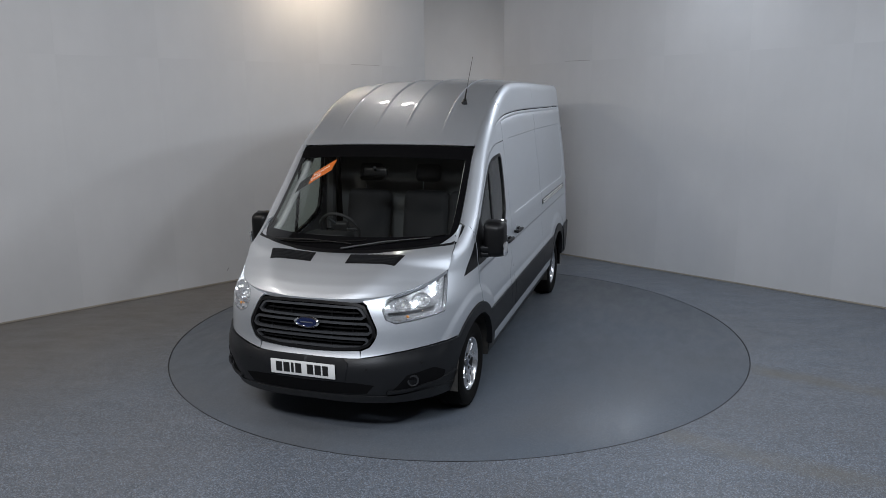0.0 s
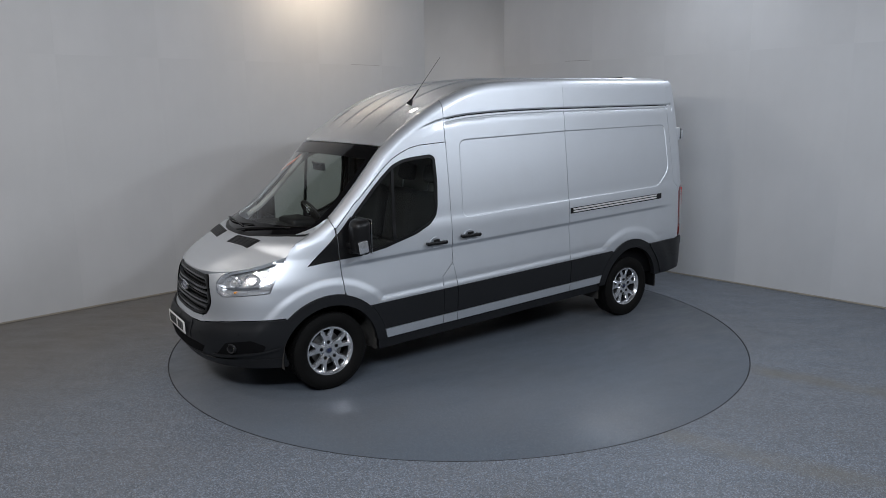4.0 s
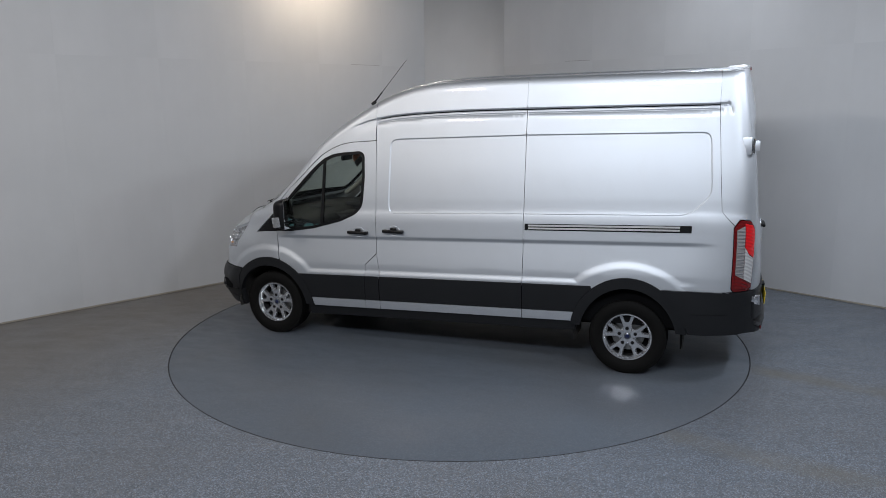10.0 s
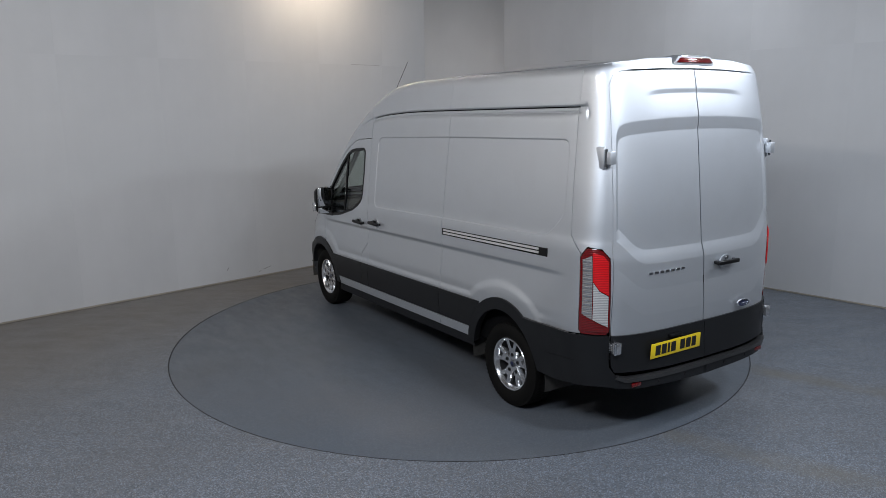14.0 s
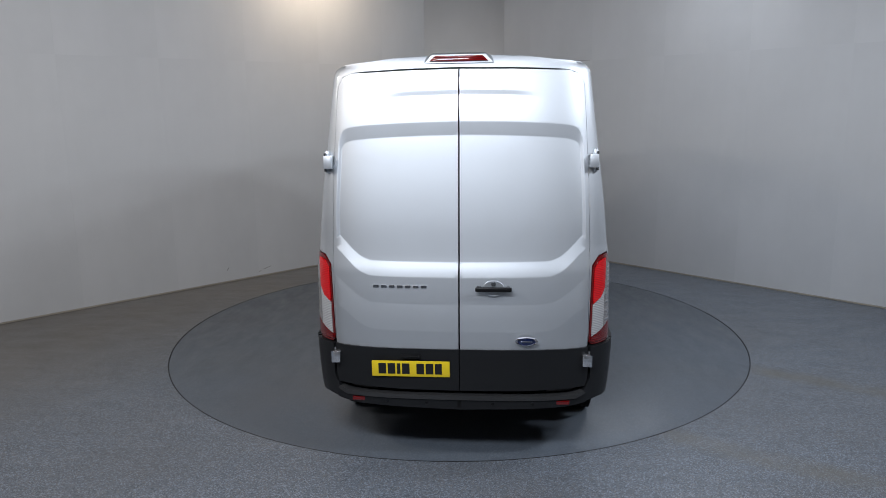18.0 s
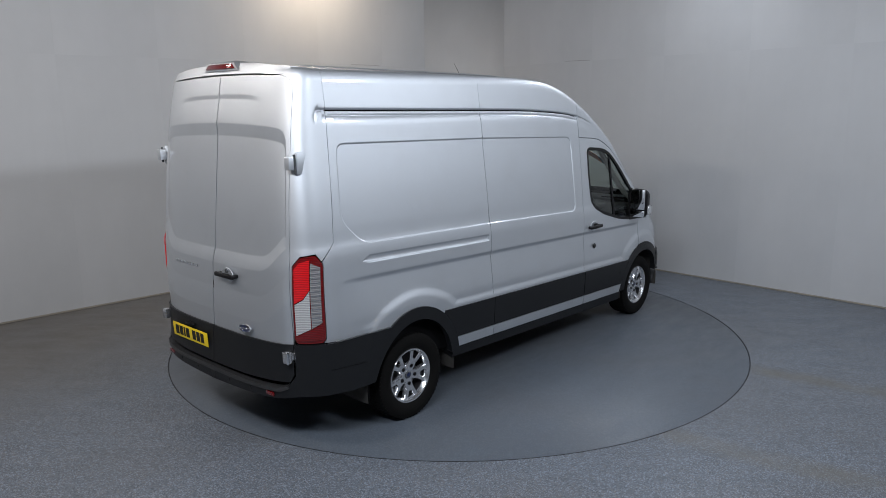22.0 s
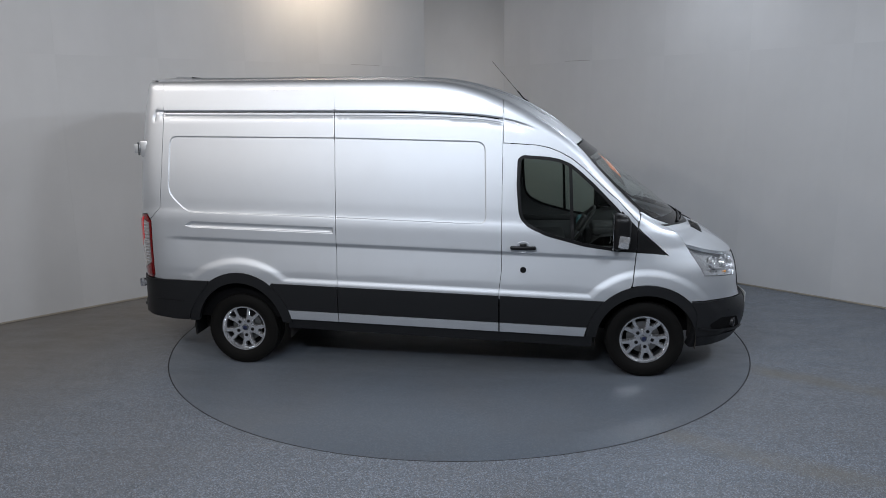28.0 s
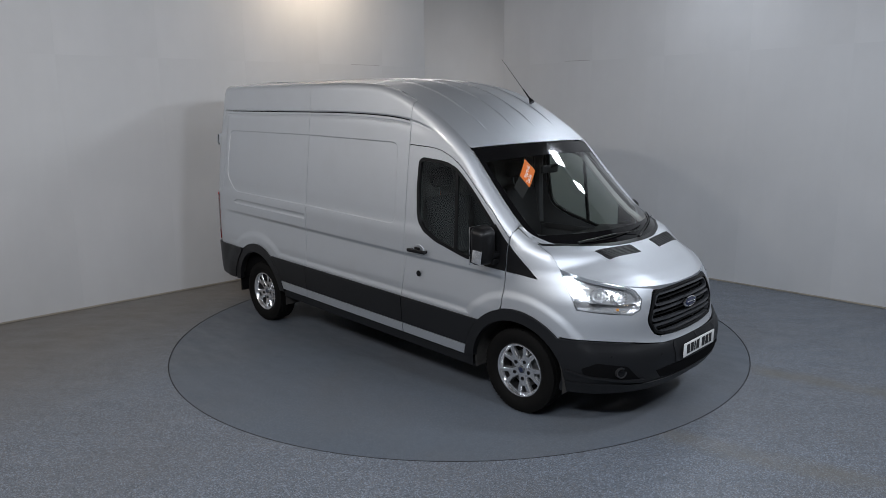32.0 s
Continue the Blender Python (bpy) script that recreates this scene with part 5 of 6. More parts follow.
for s in (1, -1):
    loop = rr((0.0025, 2.648), (0.35, 2.643), (0.62, 2.632)) + rr(*DOOR_EDGE) + rr((0.842, 0.66), (0.81, 0.625), (0.4, 0.615), (0.0025, 0.615))
    lines = []
    ys = np.linspace(0.008, 0.85, 34)
    for fold, edges in ((FOLD_LOW, (0, -0.10)), (FOLD_TOP, (0, -0.085)), (FOLD_SHELF, (0, 0.18))):
        for h in edges:
            for w in (-0.005, 0, 0.005):
                reach = 0.80 if fold is FOLD_TOP else 0.85
                lines.append(rr(*[(y, float(fold(y)) + h + w) for y in ys if y < reach]))
    for w in (-0.018, -0.014, -0.007, 0.0, 0.004):
        lines.append(rr(*[(float(HALF_PANEL(z)) + w, z) for z in np.linspace(1.58, 2.24, 24)]))
    for k in (0.004, 0, -0.008, -0.016, -0.024, -0.03, -0.036):
        lines.append(rr(*[(y, float(CROWN_FOLD(y)) + k) for y in ys if y < 0.58]))
    rear_door = panel("rear_door", [loop], PAINT, van, s, gap=0.0026, lines=lines, depth=0.03, grid=0.045, label="silver rear cargo door with a recessed panel")
    panel("door_foot", [rr((0.003, 0.838), (0.45, 0.840), (0.842, 0.842), (0.840, 0.625), (0.82, 0.576), (0.4, 0.562), (0.003, 0.558))], CLAD, rear_door, s, off=0.014, gap=0, depth=0.026, grid=0.04, label="dark grey lower door moulding")
    # hinges
    q = surface(np.array([u_side(-2.775, 2.065)]), np.array([2.065]), 0.0)[0][0]
    hinge = part("door_hinge", merge_bm(box_bm((0.085, 0.030, 0.150), (q[0] + 0.014, (q[1] + 0.006) * s, 2.060), 0.012), box_bm((0.055, 0.055, 0.085), (q[0] - 0.060, (q[1] - 0.010) * s, 2.062), 0.006)), PAINT, van, "painted rear door hinge")
    part("hinge_pin", tube_bm([(q[0] - 0.043, (q[1] + 0.014) * s, 2.00), (q[0] - 0.043, (q[1] + 0.014) * s, 2.12)], 0.009), SATIN, hinge)
    part("hinge_pocket", box_bm((0.020, 0.026, 0.080), (q[0] - 0.034, (q[1] - 0.006) * s, 2.060), 0.005), BLACK, hinge, "dark pocket behind the hinge")
    q = surface(np.array([u_side(-2.868, 0.760)]), np.array([0.760]), 0.0)[0][0]
    low = part("lower_hinge", merge_bm(box_bm((0.03, 0.05, 0.095), (q[0] + 0.010, (q[1] + 0.006) * s, 0.760), 0.006), box_bm((0.045, 0.055, 0.080), (q[0] - 0.055, (q[1] - 0.010) * s, 0.760), 0.006), box_bm((0.09, 0.03, 0.050), (q[0] - 0.020, (q[1] - 0.004) * s, 0.760), 0.005)), ALLOY, van, "painted lower rear door hinge")
    part("hinge_pin", tube_bm([(q[0] - 0.07, (q[1] + 0.016) * s, 0.72), (q[0] - 0.07, (q[1] + 0.016) * s, 0.80)], 0.009), CHROME, low)
    if s > 0:
        number_plate(rear_door, Matrix.Translation((-3.004, 0.322, 0.708)) @ pose(0, 0, 0, 0, 2.5, 180) @ FACE_X, YELLOW, "yellow rear number plate with black bars")
        for k in range(7):  # model script as plain bright bars
            q, nn = surface(np.array([u_rear(0.548 - k * 0.053, 1.255)]), np.array([1.255]), 0.004)
            part("script_bar", box_bm((0.005, 0.038, 0.019), (q[0][0], q[0][1], q[0][2]), 0.002, 1), CHROME, rear_door, "bright lettering bar on the door")
        part("plate_lamp", box_bm((0.03, 0.13, 0.02), (-2.994, 0.322, 0.788), 0.005), BLACK, rear_door)
    else:
        grip = part("door_handle", merge_bm(box_bm((0.028, 0.235, 0.032), (-2.995, -0.225, 1.252), 0.010, 3), box_bm((0.05, 0.03, 0.026), (-2.972, -0.13, 1.252), 0.006), box_bm((0.05, 0.03, 0.026), (-2.972, -0.32, 1.252), 0.006)), BLACK, rear_door, "black bar handle")
        cup = cup_bm(0.070, 0.052)
        bmesh.ops.transform(cup, matrix=Matrix.Translation((-2.968, -0.225, 1.252)) @ pose(0, 0, 0, 0, 0, 90), verts=cup.verts)
        part("handle_cup", cup, PAINT, grip, "silver finger dish behind the handle")
        part("handle_lock", lathe_bm([(0.0, 0.010), (0.014, 0.010), (0.016, 0.0)], "x", 16), SATIN, grip).matrix_basis = Matrix.Translation((-2.970, -0.225, 1.283)) @ pose(0, 0, 0, 0, 0, 180)
        oval(rear_door, Matrix.Translation((-2.984, -0.44, 0.905)) @ pose(0, 0, 0, 0, 0, 180) @ FACE_X, 0.145, 0.058)

rb = rr((0.0, 0.528), (0.76, 0.528), (0.81, 0.548), (0.853, 0.62), (0.855, 0.838)) + [(U_LI + 0.04, 0.840), (U_LO - 0.02, 0.840)] + sd((-2.5, 0.836), (-2.30, 0.832), (-2.155, 0.830), (-2.165, 0.80), (-2.25, 0.70), (-2.32, 0.60), (-2.37, 0.50), (-2.388, 0.45))
rb += sd((-2.55, 0.455), (-2.80, 0.475)) + rr((0.90, 0.478), (0.70, 0.452), (0.0, 0.433))
rear_bumper = panel("rear_bumper", [rb], CLAD, van, off=0.024, gap=0, depth=0.09, grid=0.045, full=True, label="dark grey plastic rear bumper with a step")
for s in (1, -1):
    q, nn = surface(np.array([u_rear(0.665, 0.482)]), np.array([0.482]), 0.024)
    part("bumper_reflector", box_bm((0.012, 0.105, 0.030), (q[0][0] - 0.001, q[0][1] * s, q[0][2]), 0.004), RED, rear_bumper, "small red bumper reflector")
    for y in (0.22, 0.48):
        q, nn = surface(np.array([u_rear(y, 0.475)]), np.array([0.475]), 0.024)
        bm = lathe_bm([(0.0, -0.004), (0.010, -0.003), (0.012, 0.0)], "x", 14)
        bmesh.ops.translate(bm, vec=(q[0][0], q[0][1] * s, q[0][2]), verts=bm.verts)
        part("parking_sensor", bm, BLACK, rear_bumper)
    panel("bumper_groove", [sd((-2.40, 0.638), (-2.40, 0.632), (-2.69, 0.646), (-2.69, 0.652))], BLACK, rear_bumper, s, off=0.0255, gap=0, depth=0.004, grid=0.3)

# lighter grey strip that paints the highlight along the step's upper edge
panel("step_edge", [rr((0.0, 0.532), (0.74, 0.532), (0.80, 0.552), (0.815, 0.535), (0.755, 0.506), (0.0, 0.502))], STEP, rear_bumper, off=0.036, gap=0, depth=0.07, grid=0.06, full=True, label="lighter strip painting the highlight along the bumper step")

# high brake light on the roof end
hood_b = bmesh.new()
pr_ = [(-2.58, 0.20, 2.722), (-2.735, 0.215, 2.722), (-2.770, 0.222, 2.682), (-2.60, 0.14, 2.742), (-2.730, 0.165, 2.748), (-2.768, 0.172, 2.735)]
vl = [hood_b.verts.new(p) for p in pr_] + [hood_b.verts.new((x, -y, z)) for x, y, z in pr_]
for f in ((0, 1, 4, 3), (1, 2, 5, 4), (6, 9, 10, 7), (7, 10, 11, 8), (3, 4, 10, 9), (4, 5, 11, 10), (5, 2, 8, 11)):
    hood_b.faces.new([vl[i] for i in f])
brake = part("brake_light", hood_b, PAINT, van, "high-level red brake light in a painted pod", sharp=60)
lens_b = box_bm((0.016, 0.36, 0.036), bevel=0.006)
for v in lens_b.verts:
    v.co.y *= 1.06 - 6.0 * (v.co.z + 0.018) / 1.0
bmesh.ops.transform(lens_b, matrix=Matrix.Translation((-2.772, 0, 2.710)) @ pose(0, 0, 0, 0, 4, 0), verts=lens_b.verts)
part("brake_lens", lens_b, RED, brake, "dark red brake lens")

# ---------------------------------------------------------------- van: fittings
def side_handle(parent, x, z, s):
    y = float(WIDTH(rake(x, z))) * s
    g = part("door_handle", merge_bm(box_bm((0.225, 0.030, 0.032), (x, y + 0.034 * s, z), 0.011, 3), box_bm((0.03, 0.05, 0.026), (x + 0.09, y + 0.012 * s, z), 0.006), box_bm((0.03, 0.05, 0.026), (x - 0.09, y + 0.012 * s, z), 0.006)), BLACK, parent, "black bar handle")
    cup = cup_bm(0.062, 0.052)
    if s < 0:
        bmesh.ops.scale(cup, vec=(1, -1, 1), verts=cup.verts)
    bmesh.ops.translate(cup, vec=(x, y + 0.0015 * s, z), verts=cup.verts)
    part("handle_cup", cup, PAINT, g, "silver finger dish behind the handle")
    part("handle_boss", box_bm((0.062, 0.016, 0.030), (x, y + 0.020 * s, z + 0.020), 0.007, 2), BLACK, g)


side_handle(SIDES[1][0], 0.79, 1.182, 1)
side_handle(SIDES[-1][0], 0.79, 1.182, -1)
side_handle(SIDES[1][1], 0.40, 1.212, 1)
lock = lathe_bm([(0.0, 0.006), (0.012, 0.006), (0.014, 0.003), (0.024, 0.004), (0.027, 0.0)], "y", 20)
bmesh.ops.scale(lock, vec=(1, -1, 1), verts=lock.verts)
bmesh.ops.translate(lock, vec=(0.792, -1.012, 0.98), verts=lock.verts)
part("door_lock", lock, BLACK, SIDES[-1][0], "round black lock cover")
# door track
track = panel("door_track", [[(-0.925, 1.288), (-0.925, 1.348), (-2.375, 1.394), (-2.375, 1.332)]], BLACK, van, 1, off=0.003, gap=0, depth=0.012, grid=0.3, label="sliding door track with bright rails")
for z0, wd in ((1.3265, 0.015), (1.3005, 0.015)):
    panel("track_rail", [[(-0.96, z0), (-0.96, z0 + wd), (-2.28, z0 + wd + 0.043), (-2.28, z0 + 0.043)]], TRACKM, track, 1, off=0.013, gap=0, depth=0.014, grid=0.3)

for s in (1, -1):  # door mirrors
    mirror = tagged(new("door_mirror"), "black door mirror with a clear indicator")
    mirror.parent = van
    mirror.location = (1.625, 1.095 * s, 1.345)
    head = bmesh.new()
    bmesh.ops.create_cube(head, size=1)
    bmesh.ops.scale(head, vec=(0.15, 0.205, 0.345), verts=head.verts)
    for v in head.verts:
        if v.co.x > 0:
            v.co.y *= 0.80
            v.co.z *= 0.82
        if v.co.y * s > 0:
            v.co.z *= 0.92
    bmesh.ops.bevel(head, geom=head.edges[:], offset=0.055, segments=6, affect="EDGES", profile=0.5)
    part("mirror_shell", head, BLACK, mirror)
    part("mirror_glass", box_bm((0.006, 0.168, 0.215), (-0.075, 0, 0.042), 0.002), MIRROR, mirror, "mirror glass")
    part("lower_mirror_glass", box_bm((0.006, 0.165, 0.068), (-0.075, 0, -0.115), 0.002), MIRROR, mirror, "small wide-angle mirror glass")
    part("indicator", box_bm((0.088, 0.022, 0.105), (0.012, 0.096 * s, -0.075), 0.009, 2, pose(0, 0, 0, 0, 8, 0)), CLEARIND, mirror, "clear indicator lens")
    part("mirror_arm", merge_bm(box_bm((0.10, 0.17, 0.05), (0.03, -0.115 * s, -0.075), 0.014), box_bm((0.09, 0.15, 0.045), (0.03, -0.105 * s, -0.125), 0.012)), BLACK, mirror)

# aerial
aerial = part("aerial", tube_bm([(0.788, 0.589, 2.44), (0.762, 0.589, 2.475)], [0.028, 0.014], 12), BLACK, van, "thin black roof aerial")
tip = Vector((0.418, 0.563, 2.873))
foot = Vector((0.775, 0.589, 2.462))
part("aerial_rod", tube_bm([foot, foot.lerp(tip, 0.25), foot.lerp(tip, 0.26), tip], [0.008, 0.007, 0.0028, 0.0022], 8), BLACK, aerial)

# wipers
for y0, y1, a1 in ((-0.62, 0.12, 0.915), (0.05, 0.70, 0.885)):
    p0 = Vector(screen_point(1.0, abs(y0) / 0.87)) + Vector((0.01, 0, 0.02))
    p0.y = y0
    p1 = Vector(screen_point(a1 + 0.04, abs(y1) / 0.87, 0.028))
    p1.y = y1
    wiper = part("wiper", tube_bm([p0, p0.lerp(p1, 0.5) + Vector((0.012, 0, 0.014)), p1], [0.010, 0.007, 0.004], 8), BLACK, van, "black windscreen wiper")
    q0, q1 = p0.lerp(p1, 0.12), p1 + (p1 - p0) * 0.14
    pts = []
    for t in np.linspace(0, 1, 9):
        q = q0.lerp(q1, t)
        sp = Vector(screen_point(0.985 + (a1 - 0.985) * (0.1 + 0.9 * t), min(1, abs(q.y) / 0.87), 0.012))
        pts.append((sp.x, q.y, sp.z))
    part("wiper_blade", tube_bm(pts, 0.005, 6), RUBBER, wiper)

# ---------------------------------------------------------------- van: wheels and underside
def tyre_bm():
    prof = [(0.212, -0.085), (0.24, -0.108), (0.28, -0.117), (0.315, -0.112), (0.338, -0.096), (0.342, -0.080), (0.3425, -0.03), (0.3425, 0.03), (0.342, 0.080), (0.338, 0.096), (0.315, 0.112), (0.28, 0.117), (0.24, 0.108), (0.212, 0.085)]
    return lathe_bm(prof, "y", 72)


def tread_bm():
    bm = bmesh.new()
    for k in range(64):
        a = 2 * math.pi * k / 64
        for j, (y, w) in enumerate(((-0.082, 0.026), (-0.044, 0.032), (0.0, 0.032), (0.044, 0.032), (0.082, 0.026))):
            b = a + (0.026 if j % 2 else 0)
            r0 = 0.335 if abs(y) < 0.08 else 0.3312
            box = [bm.verts.new((r * math.cos(b + d), y + e + (0.008 * d / 0.04), r * math.sin(b + d))) for r in (r0, r0 + 0.011) for d, e in ((-0.040, -w / 2), (0.040, -w / 2), (0.040, w / 2), (-0.040, w / 2))]
            for f in ((4, 5, 6, 7), (0, 1, 5, 4), (1, 2, 6, 5), (2, 3, 7, 6), (3, 0, 4, 7)):
                bm.faces.new([box[i] for i in f])
    return bm


def spoke_bm():
    """One of five forked spokes, pointing up, face at +y."""
    bm = bmesh.new()

    def bar(p, q, w0, w1, y0, y1, th=0.030):
        d = Vector((q[0] - p[0], 0, q[1] - p[1])).normalized()
        n = Vector((d.z, 0, -d.x))
        a, b = Vector((p[0], y0, p[1])), Vector((q[0], y1, q[1]))
        c = 0.006
        top = [a + n * (w0 - c), b + n * (w1 - c), b - n * (w1 - c), a - n * (w0 - c)]
        drop = Vector((0, 0.007, 0))
        mid = [a + n * w0 - drop, b + n * w1 - drop, b - n * w1 - drop, a - n * w0 - drop]
        low = [v - Vector((0, th, 0)) + (n * (0.006 if i < 2 else -0.006)) for i, v in enumerate(mid)]
        vs = [bm.verts.new(v) for v in top + mid + low]
        for f in ((0, 1, 2, 3), (0, 4, 5, 1), (2, 6, 7, 3), (1, 5, 6, 2), (3, 7, 4, 0), (4, 8, 9, 5), (6, 10, 11, 7), (5, 9, 10, 6), (7, 11, 8, 4)):
            bm.faces.new([vs[i] for i in f])
    bar((0.0, 0.030), (0.0, 0.140), 0.037, 0.043, 0.060, 0.069)
    bar((0.0255, 0.122), (0.056, 0.199), 0.0195, 0.0175, 0.0680, 0.074)
    bar((-0.0255, 0.122), (-0.056, 0.199), 0.0195, 0.0175, 0.0680, 0.074)
    bmesh.ops.recalc_face_normals(bm, faces=bm.faces)
    return bm


def wheel(i, s):
    w = tagged(new("wheel"), "alloy wheel with five forked spokes and a black tyre")
    w.parent = van
    wx, wz = WHEELS[i]
    w.location = (wx, 0.862 * s, 0.346)
    w.rotation_euler = (0, math.radians((4, 3)[i] if s > 0 else (-26, -29)[i]), 0 if s > 0 else math.pi)
    tyre = part("tyre", tyre_bm(), RUBBER, w)
    part("tread", tread_bm(), RUBBER, tyre)
    rim = part("rim", lathe_bm([(0.197, 0.058), (0.205, 0.080), (0.216, 0.094), (0.226, 0.096), (0.232, 0.088), (0.229, 0.08)], "y", 64), ALLOY, w)
    rim.scale = (0.955, 1, 0.955)
    # inner part of the alloy rim, coloured dark to shade the gaps between spokes
    part("barrel", lathe_bm([(0.225, -0.09), (0.205, -0.08), (0.200, 0.0), (0.1985, 0.060)], "y", 48), DISCM, rim)
    part("brake_disc", lathe_bm([(0.0, 0.005), (0.145, 0.005), (0.147, -0.01), (0.0, -0.01)], "y", 40), ROTOR, w, "bare steel brake disc")
    part("back_plate", lathe_bm([(0.0, -0.03), (0.199, -0.03)], "y", 40), UNDER, w)
    for k in range(5):
        bm = spoke_bm()
        bmesh.ops.rotate(bm, cent=(0, 0, 0), matrix=Matrix.Rotation(2 * math.pi * k / 5, 3, "Y"), verts=bm.verts)
        part("spoke", bm, ALLOY, rim, sharp=30)
        b = lathe_bm([(0.0, 0.070), (0.008, 0.070), (0.009, 0.067), (0.0165, 0.0675), (0.018, 0.03)], "y", 12)
        a = 2 * math.pi * k / 5
        bmesh.ops.translate(b, vec=(0.078 * math.sin(a), 0.0, 0.078 * math.cos(a)), verts=b.verts)
        part("wheel_bolt", b, BLACK, rim)
    part("hub", lathe_bm([(0.0, 0.052), (0.05, 0.052), (0.085, 0.046), (0.090, 0.02)], "y", 36), ALLOY, rim)
    cap = part("centre_cap", lathe_bm([(0.0, 0.071), (0.022, 0.070), (0.030, 0.066), (0.033, 0.05)], "y", 28), SATIN, rim)
    part("cap_badge", lathe_bm([(0.0, 0.0735), (0.016, 0.073), (0.021, 0.0705)], "y", 24), BLUE, cap)


for i in (0, 1):
    for s in (1, -1):
        wheel(i, s)
        wx, wz = WHEELS[i]
        liner = bmesh.new()
        prev = None
        for k in range(17):
            a = math.pi * (-0.05 + 1.1 * k / 16)
            r = 0.440 if i == 0 else 0.482
            ring = [liner.verts.new((wx + r * math.cos(a), y * s, wz + 0.01 + r * math.sin(a))) for y in (0.58, 0.985)]
            if prev:
                liner.faces.new((prev[0], prev[1], ring[1], ring[0]))
            prev = ring
        part("wheel_arch_liner", liner, LINER, van, "dusty black plastic arch liner")
        disc = bmesh.new()
        vs = [disc.verts.new((wx + 0.50 * math.cos(math.pi * k / 12), 0.60 * s, max(0.30, wz + 0.50 * math.sin(math.pi * k / 12)))) for k in range(13)]
        disc.faces.new(vs)
        part("wheel_housing", disc, UNDER, van)
for s in (1, -1):
    part("mud_flap", box_bm((0.014, 0.20, 0.22), (-2.335, 0.88 * s, 0.40), 0.004, 1, None), UNDER, van, "black rubber mud flap")
# the second, lower box is added only to block light under the van
part("underbody", merge_bm(box_bm((2.6, 1.86, 0.10), (0.0, 0, 0.405), 0.02), box_bm((2.3, 1.1, 0.12), (-0.05, 0, 0.335), 0.04), box_bm((0.9, 1.1, 0.16), (2.3, 0, 0.40), 0.03), box_bm((1.5, 1.16, 0.14), (-2.1, 0, 0.50), 0.03), box_bm((4.9, 0.09, 0.12), (-0.2, 0.42, 0.36), 0.01), box_bm((4.9, 0.09, 0.12), (-0.2, -0.42, 0.36), 0.01)), UNDER, van)
part("rear_axle", merge_bm(tube_bm([(-1.872, -0.80, 0.34), (-1.872, 0.80, 0.34)], 0.06, 14), tube_bm([(-1.55, -0.35, 0.30), (-2.75, -0.35, 0.36)], 0.035, 10)), UNDER, van)
# hidden inner skin of the load space, so that no light falls through the seams
inner = bmesh.new()
ring_z = [0.46, 0.9, 1.4, 2.0, 2.35, 2.52, 2.58]
for s in (1, -1):
    cols = []
    for x in (0.50, -0.5, -1.35, -2.5, -2.66):
        cols.append([inner.verts.new((x, (float(WIDTH(z)) - 0.075 - (0.16 if z > 2.55 else 0)) * s * (0.93 if x < -2.6 else 1), min(z, 2.34) if x > 0.4 else z)) for z in ring_z])
    for a, b in zip(cols, cols[1:]):
        for k in range(len(ring_z) - 1):
            inner.faces.new((a[k], b[k], b[k + 1], a[k + 1]))
part("inner_skin", inner, UNDER, van)
part("load_floor", box_bm((3.3, 1.8, 0.03), (-1.05, 0, 0.60), 0.004), UNDER, van)
part("inner_roof", box_bm((2.6, 1.3, 0.03), (-1.3, 0, 2.58), 0.004), UNDER, van)
part("inner_rear", box_bm((0.02, 1.46, 1.9), (-2.69, 0, 1.56), 0.004), UNDER, van)

# ---------------------------------------------------------------- van: cab
part("bulkhead", box_bm((0.03, 1.68, 1.60), (0.50, 0, 1.36), 0.01), BULK, van, "grey cab bulkhead")
part("cab_floor", box_bm((0.90, 1.75, 0.04), (0.95, 0, 0.60), 0.01), DASH, van)
rows = [[(x, y, z + 0.0) for y in np.linspace(0, 0.74, 6)] for x, z in ((0.52, 2.50), (0.7, 2.43), (0.95, 2.27), (1.22, 2.05))]
patch("headlining", rows, HEADLINE, van, "pale cloth headlining")


def seat(y, width, head):
    st = tagged(new("cab_seat"), "black cloth cab seat with a headrest")
    st.parent = van
    st.location = (0.93, y, 0)
    part("seat_base", box_bm((0.45, width * 0.9, 0.32), (0, 0, 0.78), 0.03), DASH, st)
    part("cushion", box_bm((0.52, width, 0.15), (0.02, 0, 0.99), 0.05, 4), CLOTH, st)
    back = part("backrest", merge_bm(*[box_bm((0.15, 0.47, 0.58), (0, yy, 0.30), 0.073, 5) for yy in head]), CLOTH, st)
    back.matrix_basis = pose(-0.22, 0, 1.03, 0, -12, 0)
    for yy in head:
        hr = part("headrest", box_bm((0.10, 0.26, 0.18), (0, 0, 0.76), 0.048, 4), CLOTH, back)
        hr.location = (0.0, yy, 0.0)
        part("headrest_post", tube_bm([(0, yy - 0.05, 0.56), (0, yy - 0.05, 0.70)], 0.007), CHROME, back)


seat(-0.47, 0.56, (0,))
seat(0.38, 0.94, (-0.235, 0.235))
# dashboard: a wide moulded shelf below the windscreen
rows = []
for b in np.linspace(0, 1, 12):
    rows.append([(x - 0.10 * b ** 2, 0.86 * b, z) for x, z in ((1.42, 0.75), (1.46, 0.98), (1.44, 1.10), (1.47, 1.19), (1.56, 1.255), (1.75, 1.275), (1.95, 1.285), (2.20, 1.265))])
rows = [list(r) for r in zip(*rows)]
dash = patch("dashboard", rows, DASH, van, "black moulded dashboard")
part("instrument_hood", box_bm((0.24, 0.40, 0.09), (1.53, -0.47, 1.275), 0.03, 3, None), DASH, dash)
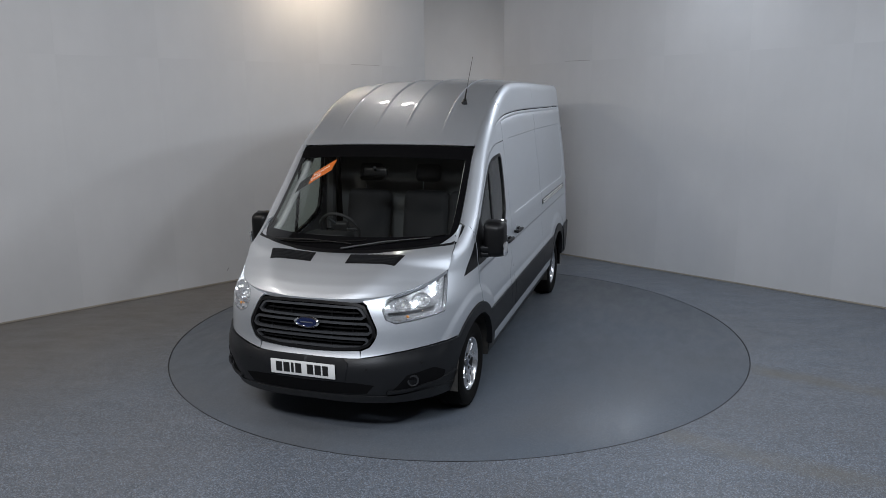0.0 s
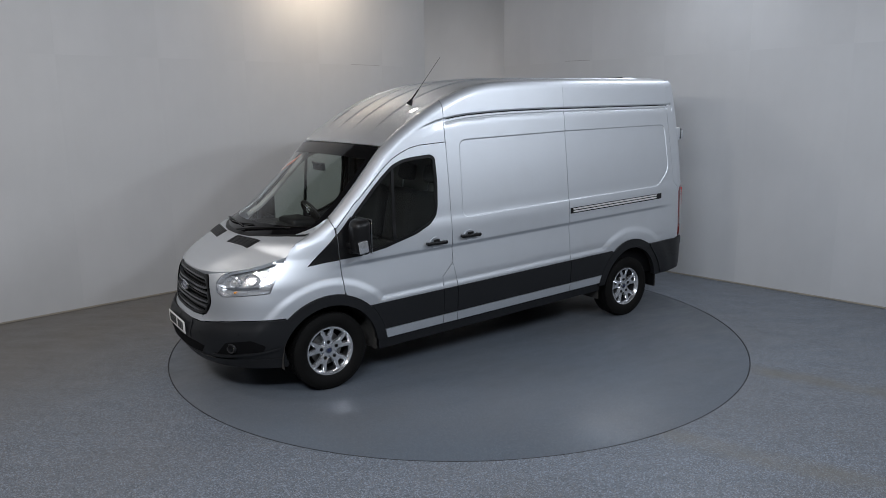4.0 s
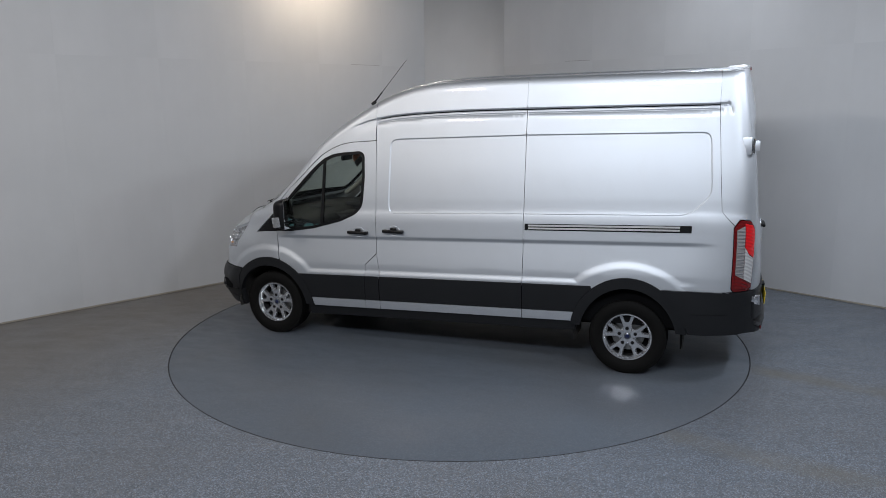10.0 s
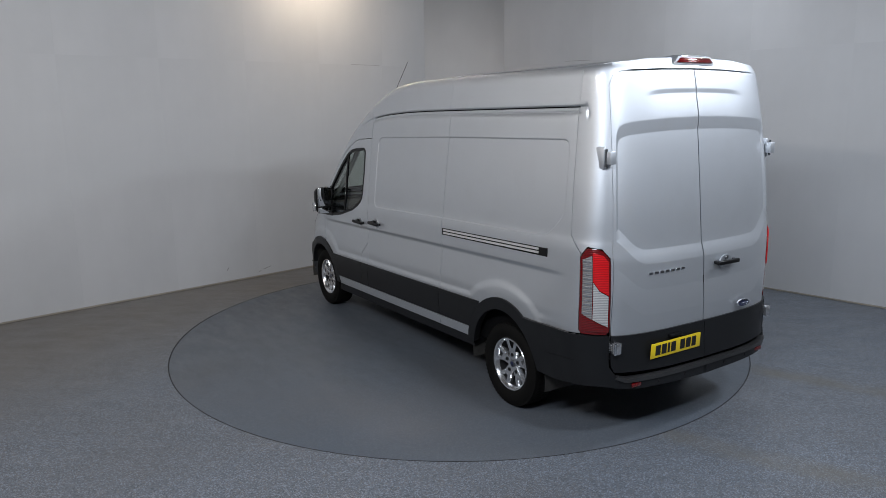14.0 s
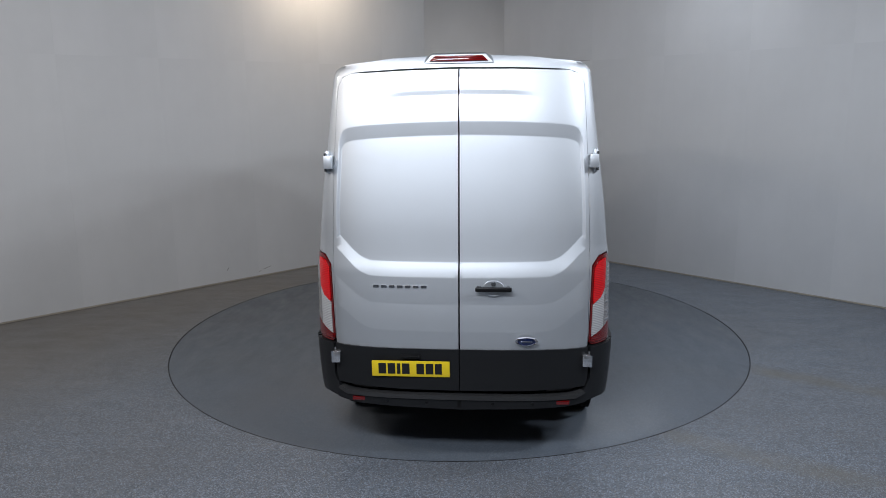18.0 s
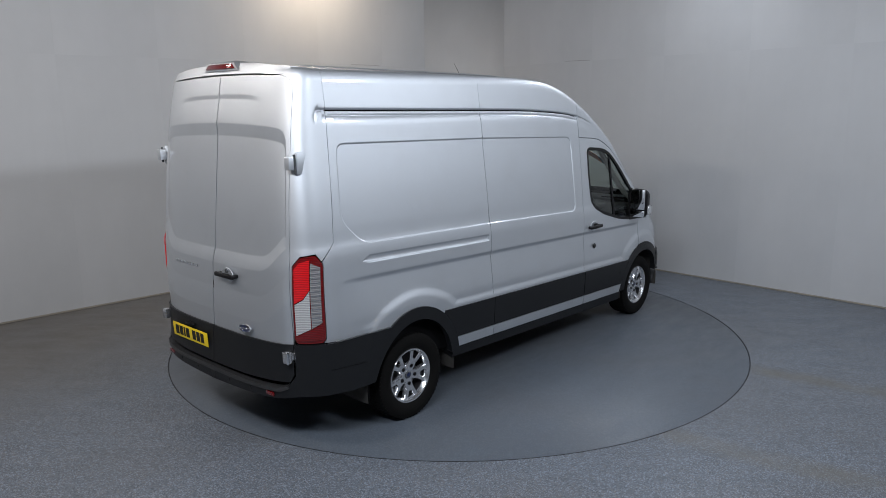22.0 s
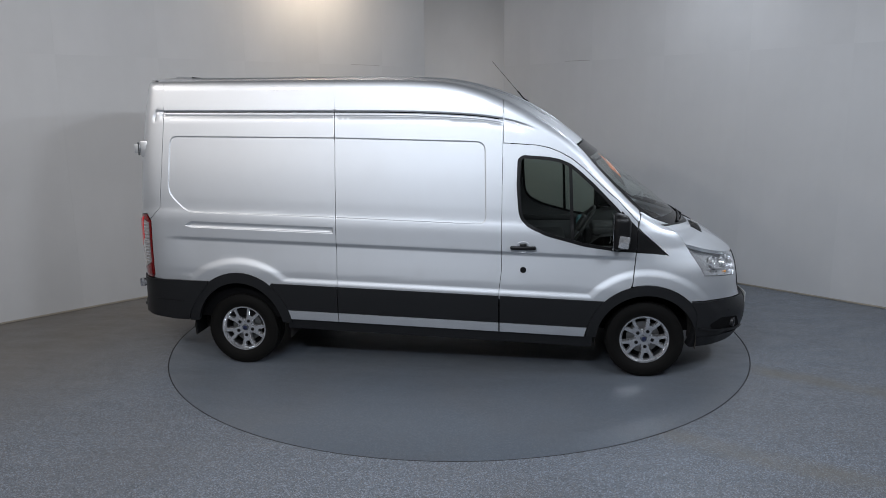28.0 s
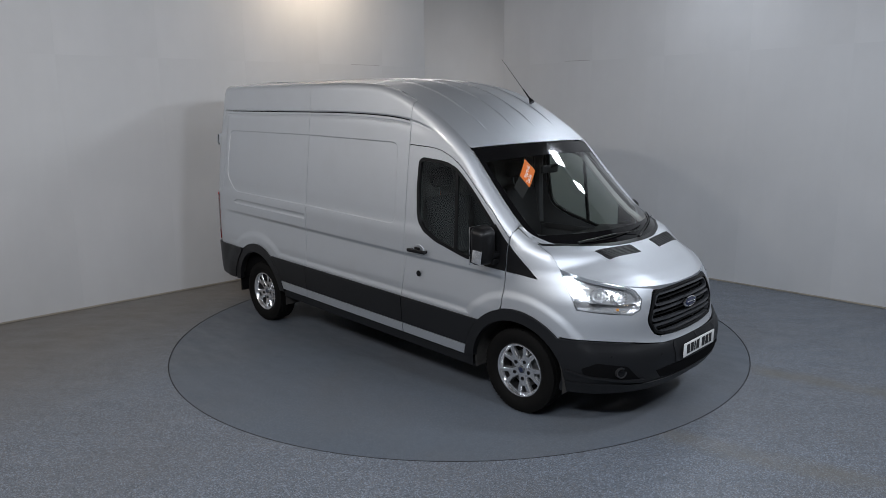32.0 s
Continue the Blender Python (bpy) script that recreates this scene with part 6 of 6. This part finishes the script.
part("centre_console", box_bm((0.20, 0.36, 0.34), (1.47, 0, 1.06), 0.03, 3), DASH, dash)
part("radio_panel", box_bm((0.012, 0.22, 0.12), (1.368, 0, 1.10), 0.004), SATIN, dash)
part("dash_paper", box_bm((0.16, 0.24, 0.004), (1.78, 0.05, 1.290), 0.001, 1), TRIM, dash)
sw = tagged(new("steering_wheel"), "black three-spoke steering wheel")
sw.parent = van
sw.matrix_basis = Matrix.Translation((1.34, -0.45, 1.31)) @ pose(0, 0, 0, 0, -58, 0)
ringb = lathe_bm([(0.19 + 0.015 * math.cos(t), 0.015 * math.sin(t)) for t in np.linspace(0, 2 * math.pi, 9)[:-1]], "z", 40, True)
part("rim", ringb, DASH, sw)
part("hub", box_bm((0.15, 0.17, 0.05), (0, 0, 0.02), 0.02, 3), DASH, sw)
for a in (90, 210, 330):
    part("spoke", box_bm((0.17, 0.032, 0.018), (0.10, 0, 0.006), 0.006, 2, pose(0, 0, 0, 0, 0, 0)), SATIN, sw).rotation_euler = (0, 0, math.radians(a))
part("rear_view_mirror", merge_bm(box_bm((0.04, 0.22, 0.075), (1.455, -0.02, 1.860), 0.016, 3), tube_bm([(1.47, -0.02, 1.875), (1.530, 0.0, 1.905)], 0.012)), BLACK, van, "black interior mirror on its stalk")
for s in (1, -1):  # cab side trims
    part("door_trim", box_bm((0.86, 0.04, 0.36), (1.10, 0.935 * s, 0.99), 0.015), TRIM, SIDES[s][0])
    part("door_trim_top", box_bm((0.95, 0.05, 0.06), (1.2, 0.925 * s, 1.16), 0.015, 2, None), DASH, SIDES[s][0])
    part("cab_post", tube_bm([(0.66, 0.86 * s, 2.05), (0.66, 0.90 * s, 1.2)], 0.05, 8), TRIM, van)
    pts = [Vector(tuple(e)) * 1 for e in scr_edge[::5]]
    part("pillar_trim", tube_bm([(p.x - 0.06, (p.y - 0.055) * s, p.z - 0.035) for p in pts], 0.028, 8), HEADLINE, van)
part("jacket", box_bm((0.22, 0.10, 0.24), (1.45, 0.80, 1.09), 0.05, 3), TEAL, van, "teal cloth lying on the dashboard end")

# windscreen sticker on the driver's side
def sticker():
    def strip(a0, a1, b0, b1, da, mat, name, parent, label="", out=-0.004):
        rows = []
        for t in np.linspace(0, 1, 6):
            b = b0 + (b1 - b0) * t
            rows.append([Vector(screen_point(a, b, out)) * 1 for a in np.linspace(a0 + da * t, a1 + da * t, 4)])
        rows = [[(p.x, -p.y, p.z) for p in r] for r in rows]
        return patch(name, rows, mat, parent, label, mirror=False)
    body = strip(0.150, 0.270, 0.47, 0.69, 0.145, ORANGE, "sticker", windscreen, "orange dealer sticker on the glass")
    strip(0.298, 0.410, 0.693, 0.83, 0.09, INK, "sticker_logo", body, "black logo patch of the sticker")
    return body


sticker()


def sticker_words():
    for k, word in enumerate(("Approved", "Dealer")):
        c = bpy.data.curves.new("sticker_word", "FONT")
        c.body, c.size, c.extrude = word, 0.041, 0.0004
        tmp = bpy.data.objects.new("tmp", c)
        me = bpy.data.meshes.new_from_object(tmp)
        bpy.data.objects.remove(tmp)
        me.materials.append(WHITE)
        ob = new("sticker_word", me)
        ob.parent = windscreen
        p0, p1 = Vector(screen_point(0.335 + k * 0.048, 0.655 + k * 0.012, 0.004)), Vector(screen_point(0.222 + k * 0.048, 0.485 + k * 0.012, 0.004))
        p0.y, p1.y = -p0.y, -p1.y
        q = Vector(screen_point(0.45, 0.775, 0.004))
        q.y = -q.y
        xa = (p1 - p0).normalized()
        na = xa.cross((Vector(screen_point(0.20, 0.775)) * 1 - Vector(screen_point(0.45, 0.775))).normalized())
        za = na.normalized()
        if za.x < 0:
            za = -za
        ya = za.cross(xa)
        ob.matrix_basis = Matrix.Translation(p0) @ Matrix((xa, ya, za)).transposed().to_4x4()
        tagged(ob, "white words on the sticker")


sticker_words()


# ---------------------------------------------------------------- movement
def motions():
    """The turntable turns steadily and carries the van."""
    rows_disc, rows_van = [], []
    for i in range(65):
        t = i * 0.5
        a = -107.824 - 9.245 * t
        m = pose(0, 0, 0, 0, 0, a)
        rows_disc.append((t, pose(*CENTRE, 0, 0, 0, a)))
        rows_van.append((t, m @ pose(-0.038, -0.244, 0)))
    walk(turntable, rows_disc)
    walk(van, rows_van)


motions()
